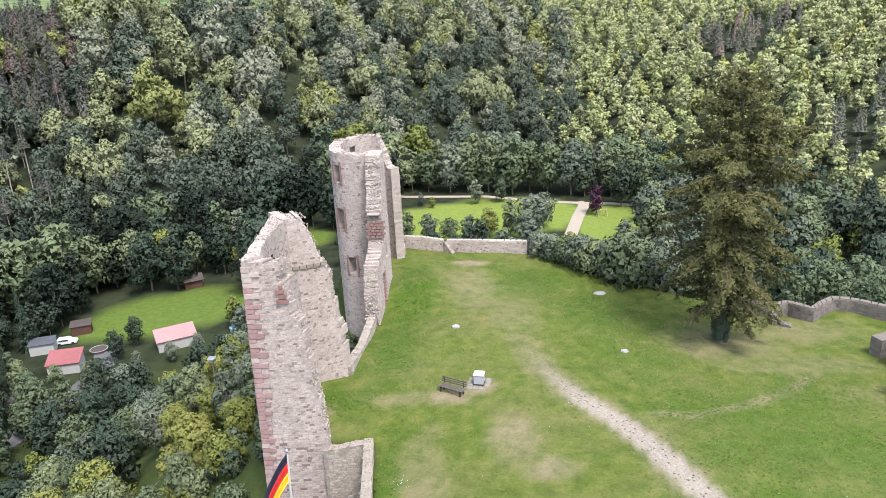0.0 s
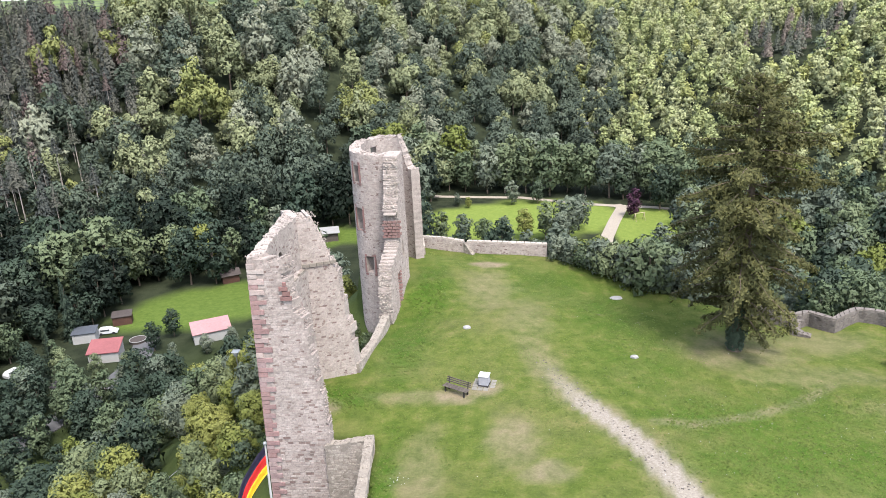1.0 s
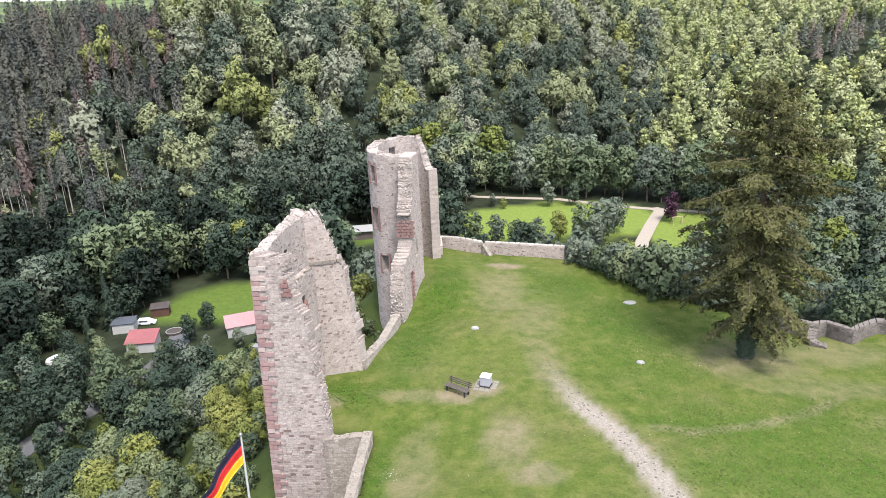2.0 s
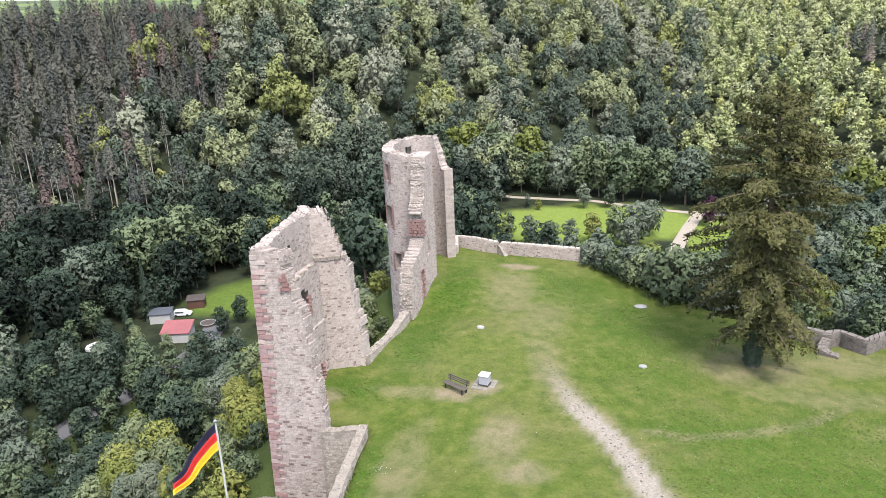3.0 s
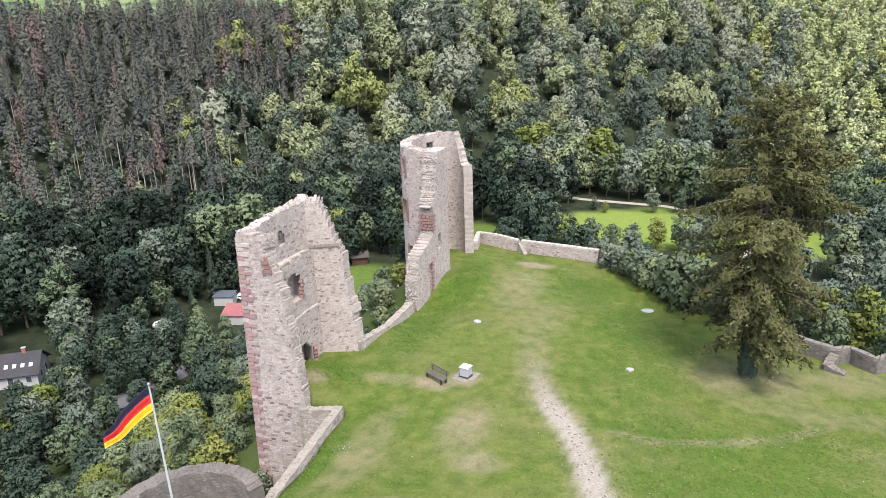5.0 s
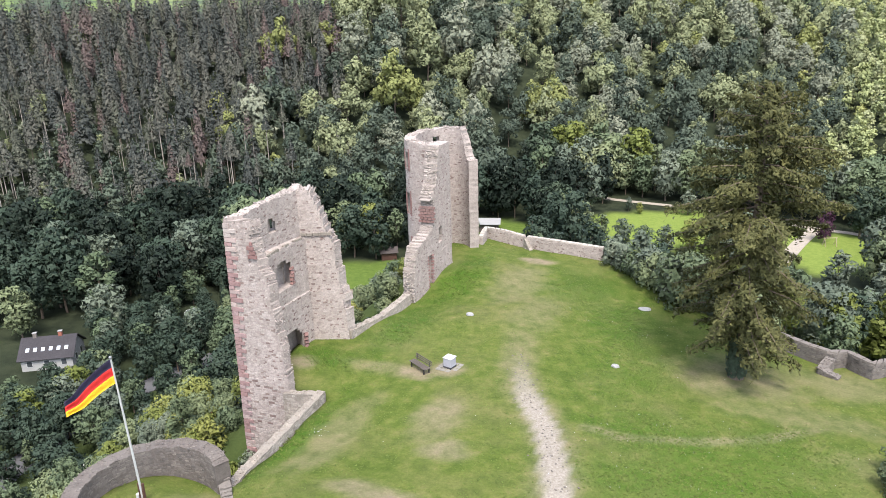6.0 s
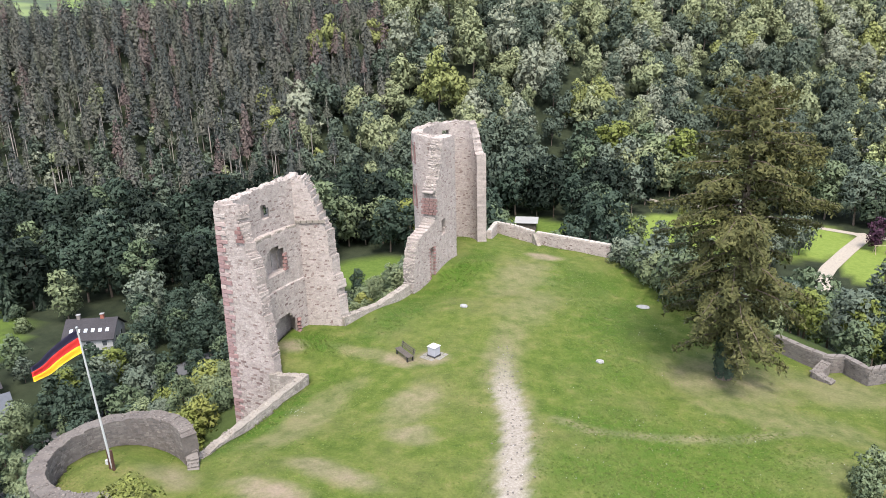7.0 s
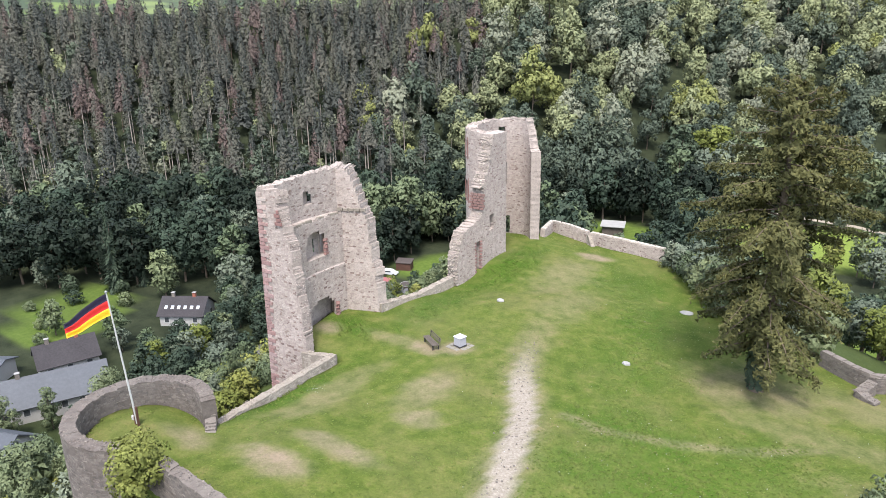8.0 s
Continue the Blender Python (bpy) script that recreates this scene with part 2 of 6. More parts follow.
# ---- ground ----
def smooth(a, b, x):
    t = np.clip((x - a) / (b - a), 0, 1)
    return t * t * (3 - 2 * t)


def wave(x, y, scale, seed=0.0):
    """A cheap smooth noise, about -1 to 1."""
    x, y = x / scale, y / scale
    return (np.sin(x * 1.7 + 1.3 * np.sin(y * 1.1 + seed) + seed) + np.sin(y * 1.9 + 1.1 * np.sin(x * 1.3 - seed) + 2.1 * seed)
            + 0.5 * np.sin((x + y) * 3.1 + seed * 3) + 0.5 * np.sin((x - y) * 2.7 - seed)) / 3


TOP = [(1.9, 39.4, 0.0), (4.1, 36.8, 0.2), (0, 38.7, -0.05), (20, 46.2, -1.15), (12.3, 43.8, -0.4), (13.2, 55.3, -0.8), (0.7, 47.7, 0.3),
       (-4, 62, 0.5), (-5.4, 50.2, -0.9), (-8.3, 40.2, 0.15), (-6.8, 41.2, -0.3), (0.4, 65.6, -0.4), (10.6, 61.2, -0.6), (-5.7, 20.2, 1.85),
       (-3.4, 22.9, 0.5), (1.8, 22.1, 1.15), (26.3, 50.5, -1.7), (-4.0, 28, -0.4), (-4.3, 33.6, -0.75), (-4.4, 57.2, 0.5), (11, 28, 0.5), (27, 35, -0.6), (34, 48.5, -1.6), (29, 48, -1.5), (36, 25, -0.5)]
EDGE = [(-3.5, 23.6), (-3.75, 24.6), (-4.1, 29), (-4.45, 33.9), (-4.6, 34.5), (-9.5, 34.8), (-9.8, 41.8), (-6.9, 42.0), (-5.9, 50.2), (-5.4, 54.6), (-5.3, 57.2), (-8.2, 58.7), (-9.5, 61), (-8.9, 63.2), (-6.6, 64.4), (-4.6, 66), (-4.4, 68.0), (0, 67.0),
        (7.5, 65.9), (11, 63.4), (15, 58.2), (18.5, 55.5), (23.0, 53.3), (25.1, 51.8), (26.3, 51.1), (27.2, 51.6), (28.6, 50.1), (29.8, 51.1), (31.2, 52.0), (32.8, 51.3), (34.3, 49.8), (37.3, 47.3), (48, 39), (48, 12), (16, 14), (5, 17.6), (-0.5, 17.6),
        (-2.4, 17.3), (-4.9, 16.8), (-7.0, 17.6), (-8.2, 19.7), (-7.9, 21.8), (-6.7, 23.1)]


def top_height(x, y):
    s, w = 0.0, 0.0
    for px, py, pz in TOP:
        k = 1.0 / ((x - px) ** 2 + (y - py) ** 2 + 6.0) ** 1.5
        s, w = s + k * pz, w + k
    return s / w


def edge_distance(x, y):
    """Distance to the castle plateau's edge, negative inside."""
    best = np.full(np.shape(x), 1e9)
    inside = np.zeros(np.shape(x), bool)
    for (ax, ay), (bx, by) in zip(EDGE, EDGE[1:] + EDGE[:1]):
        dx, dy = bx - ax, by - ay
        t = np.clip(((x - ax) * dx + (y - ay) * dy) / (dx * dx + dy * dy), 0, 1)
        best = np.minimum(best, np.hypot(x - ax - t * dx, y - ay - t * dy))
        inside ^= ((ay > y) != (by > y)) & (x < (bx - ax) * (y - ay) / (by - ay + 1e-12) + ax)
    return np.where(inside, -best, best)


FLOOR = -42.0


def height(x, y):
    x, y = np.asarray(x, float), np.asarray(y, float)
    d = edge_distance(x, y)
    out = np.maximum(d, 0)
    west = smooth(5, -15, x)
    slope = 0.50 + 0.32 * west
    knoll = top_height(x, y) - (0.6 + 1.3 * west + 6.5 * np.exp(-((x + 8) / 3.8) ** 2 - ((y - 30) / 6) ** 2)) * smooth(0.0, 0.7, d) - slope * out + 1.2 * wave(x, y, 14, 1.0) * smooth(2, 15, d)
    knoll = knoll - 10.0 * np.exp(-((x + 6) / 6) ** 2 - ((y - 13.8) / 4.2) ** 2) * smooth(0.0, 0.6, d)
    knoll = knoll - 6.5 * np.exp(-((x + 8.5) / 3.6) ** 2 - ((y - 50) / 8) ** 2) * smooth(0.0, 0.7, d)
    knoll = knoll + 0.05 * wave(x, y, 1.8, 2.0) + 0.06 * wave(x, y, 5, 4.0)
    hill_d = np.maximum(0, -0.62 * x + 0.78 * (y - 262))
    cap = 67 + 4 * smooth(-330, -200, x)
    rise = 0.20 * hill_d + 0.0019 * hill_d ** 2
    rise = cap * (1 - np.exp(-rise / cap * (1 + rise / cap)))
    hill = FLOOR + rise * smooth(25, -40, x - 0.16 * y) + 2.5 * wave(x, y, 40, 3.0) * smooth(10, 60, hill_d)
    far_d = np.maximum(0, 0.85 * (x - 85) + 0.53 * (y - 255))
    side = FLOOR + 120 * (1 - np.exp(-0.36 * far_d / 120 * (1 + far_d / 400))) + 3 * wave(x, y, 60, 5.0) * smooth(10, 60, far_d)
    valley = FLOOR + 0.5 * wave(x, y, 30, 6.0)
    back = FLOOR + 125 * smooth(350, 1900, np.hypot(x, y)) + 12 * wave(x, y, 400, 2.0) * smooth(400, 1200, np.hypot(x, y))
    return np.maximum.reduce([knoll, hill, side, valley, back])


def spans(*runs):
    out = []
    for a, b, step in runs:
        out += list(np.arange(a, b, step))
    return np.array(out + [runs[-1][1]])


# lawns in the valley: centre, half axes, turn
LAWNS = [(14, 218, 34, 22, 10), (-65, 151, 20, 13, 25), (-129, 78, 17, 12, -50), (52, 208, 9, 20, -20), (-45, 205, 12, 10, 0), (27, 158, 12, 10, 0)]


def lawn_mask(x, y):
    m = np.zeros(np.shape(x))
    for cx, cy, a, b, turn in LAWNS:
        c, s = math.cos(radians(turn)), math.sin(radians(turn))
        u, v = (x - cx) * c + (y - cy) * s, -(x - cx) * s + (y - cy) * c
        m = np.maximum(m, smooth(1.08, 0.95, np.hypot(u / a, v / b) + 0.05 * wave(x, y, 7, 2.0)))
    return m


PATH_LINE = [(13.6, 15), (13.1, 22), (12.2, 26.5), (11.2, 30), (10.2, 33), (8.9, 35.8), (7.6, 38.0), (6.6, 40.5), (5.6, 44), (4.6, 49), (3.5, 56), (1.6, 62)]


def line_distance(x, y, line):
    best, along = np.full(np.shape(x), 1e9), np.zeros(np.shape(x))
    for i, ((ax, ay), (bx, by)) in enumerate(zip(line, line[1:])):
        dx, dy = bx - ax, by - ay
        t = np.clip(((x - ax) * dx + (y - ay) * dy) / (dx * dx + dy * dy), 0, 1)
        d = np.hypot(x - ax - t * dx, y - ay - t * dy)
        along = np.where(d < best, i + t, along)
        best = np.minimum(best, d)
    return best, along


# worn and dry places on the plateau: centre, half axes, strength
WORN = [(1.8, 22.3, 2.4, 1.1, 1.0), (3.4, 25.2, 3.0, 0.9, 0.8), (1.9, 39.2, 1.3, 1.0, 1.0), (0.0, 38.2, 1.5, 0.9, 0.9), (2.6, 62.5, 1.8, 1.0, 1.0), (-8.2, 37.2, 1.1, 0.9, 0.9),
        (-2.5, 38.4, 3.0, 0.8, 0.4), (20, 45.6, 4.2, 3.4, 0.5), (3.6, 33.4, 1.6, 2.8, 0.6), (5, 30.2, 1.4, 1.2, 0.7), (-1.5, 30, 1.5, 5.0, 0.4), (5.2, 50, 2.0, 5.0, 0.32), (2.4, 56, 2.6, 5, 0.4),
        (27, 48, 4, 2.5, 0.35), (24, 42, 6, 1.8, 0.3), (-3.5, 21.5, 1.6, 0.9, 0.7), (28, 37, 4, 1.6, 0.25)]
LUSH = [(-7.0, 38.2, 2.6, 1.6, 1.0), (-3.8, 46, 2.0, 7, 0.9), (-2.6, 55.5, 2.0, 6, 1.0), (-3.6, 29, 1.0, 6.0, 1.0), (16, 36, 5, 3, 0.8), (17, 30.5, 6, 2.2, 0.8), (12, 52, 3.2, 6, 0.8),
        (8, 58, 4, 5, 0.6), (22, 37, 4, 4, 0.6), (15, 26, 4, 3, 0.8), (13, 44, 3.5, 6, 0.5), (20, 32, 7, 4, 0.8), (24, 27, 6, 4, 0.7)]


TRACK = [(11.7, 35.3), (13.7, 34.9), (17.7, 36.4), (21.3, 38.4), (24.6, 40.9)]


def blots(x, y, rows, seed):
    m = np.zeros(np.shape(x))
    for cx, cy, a, b, k in rows:
        m = np.maximum(m, k * smooth(1.35, 0.35, np.hypot((x - cx) / a, (y - cy) / b) + 0.22 * wave(x, y, 1.1, seed) + 0.15 * wave(x, y, 0.45, seed + 1)))
    return m


def build_ground():
    xs = spans((-2600, -600, 200), (-600, -300, 30), (-300, -120, 9), (-120, -20, 4), (-20, -11, 1.2), (-11, 40, 0.42), (40, 60, 2.0), (60, 200, 6), (200, 500, 18), (500, 2600, 150))
    ys = spans((-2000, -200, 200), (-200, 0, 20), (0, 14, 2), (14, 70, 0.42), (70, 110, 2.0), (110, 380, 5), (380, 700, 14), (700, 3200, 120))
    X, Y = np.meshgrid(xs, ys)
    Z = height(X, Y)
    nx, ny = len(xs), len(ys)
    i, j = np.meshgrid(np.arange(nx - 1), np.arange(ny - 1))
    a = (j * nx + i).ravel()
    faces = np.stack([a, a + 1, a + nx + 1, a + nx], 1)
    me = mesh_from(np.stack([X, Y, Z], -1).reshape(-1, 3), faces, smooth_faces=True)
    d = edge_distance(X, Y)
    on_top = smooth(0.6, -0.3, d)
    pd, along = line_distance(X, Y, PATH_LINE)
    fade = smooth(8.2, 5.0, along)
    half = (0.58 + 0.16 * wave(X, Y, 2.2, 1.0)) * (0.55 + 0.45 * fade)
    path = on_top * fade * smooth(half + 0.28, half - 0.12, pd + 0.12 * wave(X, Y, 0.7, 5.0))
    worn = on_top * np.clip(np.maximum(blots(X, Y, WORN, 1.0), 0.55 * smooth(1.8, 0.4, pd + 0.4 * wave(X, Y, 1.3, 3.0)) * smooth(10.5, 6.5, along)), 0, 1)
    td, _ = line_distance(X, Y, TRACK)
    worn = np.maximum(worn, on_top * 0.42 * smooth(0.6, 0.15, td + 0.12 * wave(X, Y, 1.5, 4.0)))
    lush = on_top * blots(X, Y, LUSH, 3.0)
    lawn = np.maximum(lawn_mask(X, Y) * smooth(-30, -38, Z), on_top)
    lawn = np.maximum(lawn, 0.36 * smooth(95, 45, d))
    lawn = lawn * (1 - 0.2 * np.exp(-((X + 129) / 30) ** 2 - ((Y - 78) / 24) ** 2))
    far = smooth(380, 700, np.hypot(X, Y)) * smooth(-20, 10, Y)
    # "mown" marks the far lawns that get the sunlit colour
    for name, v in (("path", path), ("worn", worn), ("lush", lush), ("lawn", lawn), ("top", on_top), ("fields", far), ("mown", smooth(-30, -12, X) * smooth(165, 180, Y))):
        at = me.attributes.new(name, "FLOAT", "POINT")
        at.data.foreach_set("value", v.ravel().astype(np.float32))
    ob = new("ground", me)
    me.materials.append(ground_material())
    tagged(ob, "grassy castle plateau above a wooded valley with mown lawns", "ground", kind="structure")
    return ob


def ground_material():
    m, n, l, b = material("ground", 1.0)
    pos = place(n)

    def attr(name):
        a = n.new("ShaderNodeAttribute")
        a.attribute_name = name
        return a.outputs["Fac"]
    fine = noise_node(n, l, 7, 8, pos, 0.72)
    mid = noise_node(n, l, 0.9, 6, pos, 0.65)
    big = noise_node(n, l, 0.16, 4, pos, 0.6)
    turf = ramp(n, l, mid, [(0.30, (0.041, 0.064, 0.011)), (0.47, (0.065, 0.089, 0.017)), (0.60, (0.088, 0.104, 0.025)), (0.74, (0.122, 0.114, 0.043))])
    turf = mix(n, l, math_node(n, l, "MULTIPLY", ramp(n, l, big, [(0.46, (0, 0, 0)), (0.68, (1, 1, 1))]), 0.38), turf, (0.131, 0.112, 0.055))
    turf = mix(n, l, math_node(n, l, "MULTIPLY", attr("lush"), ramp(n, l, mid, [(0.3, (1, 1, 1)), (0.75, (0.35, 0.35, 0.35))])), turf, (0.039, 0.080, 0.009))
    turf = mix(n, l, math_node(n, l, "MULTIPLY", attr("worn"), ramp(n, l, mid, [(0.25, (0.3, 0.3, 0.3)), (0.6, (1, 1, 1))])), turf, (0.180, 0.143, 0.102))
    # far mown lawns: the sunshine on them is put into this paler green
    bright = ramp(n, l, mid, [(0.3, (0.098, 0.138, 0.026)), (0.7, (0.146, 0.182, 0.042))])
    other_grass = ramp(n, l, mid, [(0.3, (0.052, 0.084, 0.015)), (0.7, (0.085, 0.118, 0.025))])
    bright = mix(n, l, attr("mown"), other_grass, bright)
    lawn = mix(n, l, attr("top"), bright, turf)
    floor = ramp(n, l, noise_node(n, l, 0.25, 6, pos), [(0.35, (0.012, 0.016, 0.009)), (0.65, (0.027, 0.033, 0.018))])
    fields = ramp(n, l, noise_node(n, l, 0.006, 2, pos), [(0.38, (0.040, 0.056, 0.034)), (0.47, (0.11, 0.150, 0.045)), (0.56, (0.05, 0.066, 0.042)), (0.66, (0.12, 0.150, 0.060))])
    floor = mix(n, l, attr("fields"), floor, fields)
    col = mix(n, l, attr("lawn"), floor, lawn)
    grit = ramp(n, l, fine, [(0.3, (0.185, 0.160, 0.132)), (0.65, (0.245, 0.217, 0.185))])
    col = mix(n, l, attr("path"), col, grit)
    col = mix(n, l, 0.55, col, ramp(n, l, fine, [(0.25, (0.30, 0.30, 0.30)), (0.75, (0.72, 0.72, 0.72))]), "OVERLAY")
    l.new(col, b.inputs["Base Color"])
    b.inputs["Specular IOR Level"].default_value = 0.1
    bump(n, l, b, math_node(n, l, "ADD", fine, mid), 0.7, 0.08)
    return m

# ---- ruined masonry ----
rng = np.random.default_rng(7)


class Face:
    """One face of a wall: a line in plan, with its length and outward normal."""

    def __init__(self, pts, flip=False):
        self.p = np.array(pts, float)
        seg = np.hypot(*np.diff(self.p, axis=0).T)
        self.s = np.r_[0, np.cumsum(seg)]
        self.flip = -1 if flip else 1

    def at(self, u):
        return np.array([np.interp(u, self.s, self.p[:, 0]), np.interp(u, self.s, self.p[:, 1])])

    def normal(self, u):
        a, b = self.at(max(0, u - 0.15)), self.at(min(self.s[-1], u + 0.15))
        d = (b - a) / (np.linalg.norm(b - a) + 1e-9)
        return np.array([d[1], -d[0]]) * self.flip


def wall_body(front, back, z0, z1, keep, cell=0.25, rough=0.012, lean=None, top=None):
    """A wall between two faces, in cells of about 25 cm; keep(u, z) says which stand, u along the front in metres."""
    L = front.s[-1]
    n, m = max(1, round(L / cell)), max(1, round((z1 - z0) / cell))
    us, zs = np.linspace(0, L, n + 1), np.linspace(z0, z1, m + 1)
    grid = []
    for face, k in ((front, 1.0), (back, back.s[-1] / L)):
        P = np.array([[(*face.at(u * k), z) for u in us] for z in zs])
        if lean is not None:
            P[..., :2] += np.array([[lean(u, z, k == 1.0 and face is front) for u in us] for z in zs])
        P += rng.normal(0, rough, P.shape)
        grid.append(P)
    if top is None:
        solid = np.array([[keep((us[i] + us[i + 1]) / 2, (zs[j] + zs[j + 1]) / 2) for i in range(n)] for j in range(m)], bool)
    else:               # the wall ends exactly at top(u)
        tops = [top((us[i] + us[i + 1]) / 2) for i in range(n)]
        solid = np.array([[zs[j] < tops[i] - 0.03 and keep((us[i] + us[i + 1]) / 2, min((zs[j] + zs[j + 1]) / 2, tops[i] - 0.01)) for i in range(n)] for j in range(m)], bool)
        for P in grid:
            for i, u in enumerate(us):
                P[:, i, 2] = np.minimum(P[:, i, 2], top(u) + rng.normal(0, rough))
    pad = np.pad(solid, 1)
    V = np.concatenate([g.reshape(-1, 3) for g in grid])
    N, w = (n + 1) * (m + 1), n + 1
    F = []
    for j, i in np.argwhere(solid):
        a = j * w + i
        b, c, d = a + 1, a + 1 + w, a + w
        F.append((a, b, c, d)), F.append((a + N, d + N, c + N, b + N))
        if not pad[j, i + 1]: F.append((a, a + N, b + N, b))
        if not pad[j + 2, i + 1]: F.append((d, c, c + N, d + N))
        if not pad[j + 1, i]: F.append((a, d, d + N, a + N))
        if not pad[j + 1, i + 2]: F.append((b, b + N, c + N, c))
    used, inv = np.unique(np.array(F), return_inverse=True)
    return V[used], inv.reshape(-1, 4)


def stone_arrays(corner, proud):
    """A stone on a wall: four corners on the face, counted round, pushed out by proud (a vector)."""
    c = np.array(corner)
    mid = c.mean(0)
    out = mid + (c - mid) * rng.uniform(0.86, 0.96, (4, 1)) + proud
    V = np.vstack([c - proud * 0.4, out])
    F = np.array([(4, 5, 6, 7), (0, 1, 5, 4), (1, 2, 6, 5), (2, 3, 7, 6), (3, 0, 4, 7)])
    return V, F


def face_stones(face, z0, z1, keep, scale=1.0, length=None, lean=None, skip=None, tall=(0.085, 0.15), wide=(0.14, 0.36), proud=(0.002, 0.014)):
    """Rubble stones in rough courses over one face."""
    bits, z, k = [], z0, (length or face.s[-1]) / face.s[-1]
    while z < z1:
        h = rng.uniform(*tall)
        u = rng.uniform(-0.2, 0.0)
        while u < face.s[-1]:
            w = rng.uniform(*wide)
            g = 0.009
            a, b, lo, hi = u + g, u + w - g, z + g + rng.normal(0, 0.01), z + h - g + rng.normal(0, 0.01)
            if a > 0 and b < face.s[-1] and all(keep(x * k, y) for x in (a, b) for y in (lo, hi)) and not (skip and skip((a + b) / 2 * k, (lo + hi) / 2)):
                nrm = face.normal((a + b) / 2)
                P = []
                for x, y in ((a, lo), (b, lo), (b, hi), (a, hi)):
                    q = face.at(x)
                    if lean is not None:
                        q = q + lean(x * k, y, True)
                    P.append((*q, y))
                if face.flip < 0:
                    P = P[::-1]
                bits.append(stone_arrays(P, np.array([*nrm, 0]) * rng.uniform(*proud)))
            u += w
        z += h
    return bits


def rubble_top(front, back, keep, z0, z1, step=0.17, size=0.052):
    """Loose-looking stones along the broken top of a wall."""
    bits = []
    for u in np.arange(0.1, front.s[-1], step):
        top = None
        for z in np.arange(z1, z0, -0.06):
            if keep(u, z):
                top = z
                break
        if top is None:
            continue
        f, b = front.at(u), back.at(u * back.s[-1] / front.s[-1])
        wide = np.linalg.norm(b - f)
        for t in np.arange(0.08, 0.99, step / wide):
            p = f + (b - f) * min(0.97, t + rng.normal(0, 0.04)) + rng.normal(0, 0.04, 2)
            bits.append(lump((*p, top + 0.02), size * rng.uniform(0.5, 1.15)))
    return bits


def lump(c, r):
    """A rough stone of twelve faces' worth: a jittered box."""
    V = np.array([(x, y, z) for z in (-1, 1) for x, y in ((-1, -1), (1, -1), (1, 1), (-1, 1))], float)
    V *= np.array([1.0, 0.8, 0.55]) * r
    V[4:, :2] *= 0.75
    a = rng.uniform(0, 3.14)
    R = np.array([[math.cos(a), -math.sin(a), 0], [math.sin(a), math.cos(a), 0], [0, 0, 1]])
    V = V @ R.T + rng.normal(0, 0.12 * r, V.shape) + np.array(c)
    F = np.array([(0, 3, 2, 1), (4, 5, 6, 7), (0, 1, 5, 4), (1, 2, 6, 5), (2, 3, 7, 6), (3, 0, 4, 7)])
    return V, F


def hit_box(u, z, boxes):
    return any(a < u < b and c < z < d for a, b, c, d in boxes)


def arch(u, z, mid, half, low, spring, rise):
    """Inside an arched opening."""
    if abs(u - mid) > half or z < low:
        return False
    return z < spring + rise * math.sqrt(max(0, 1 - ((u - mid) / half) ** 2))


def finish_wall(name, body, stones, parent, stuff="rubble_facing", mat=None, stone_mat=None, top=None):
    w = link(name, mesh_from(*body, name=name), mat or MORTAR, parent)
    if stones:
        V, F = join_arrays(stones)
        s = link(stuff, mesh_from(V, F, name=stuff), stone_mat or STONE, w)
        tagged(s, kind="stuff")
    if top:
        tagged(link("top_rubble", mesh_from(*join_arrays(top)), CAPSTONE, w), kind="stuff")
    return w


def ragged(z, amp=0.18, f=2.3, ph=0.0):
    return amp * math.sin(z * f * 1.3 + ph) + amp * 0.7 * math.sin(z * 6.1 + 2 * ph)


def torn_edge(front, back, end, z0, z1, lean, step=0.15):
    """Rough rubble core on the torn end of a wall; end(z) is its length along the front."""
    bits = []
    for z in np.arange(z0, z1, step):
        u = end(z)
        if u > front.s[-1] + 0.3:
            continue
        f, b = front.at(u), back.at(u * back.s[-1] / front.s[-1])
        for t in np.arange(0.03, 1.0, step * 1.1 / np.linalg.norm(b - f)):
            p = f * (1 - t) + b * t + lean(u, z, True) + rng.normal(0, 0.02, 2)
            bits.append(lump((*p, z + rng.normal(0, 0.04)), rng.uniform(0.025, 0.05)))
    return bits


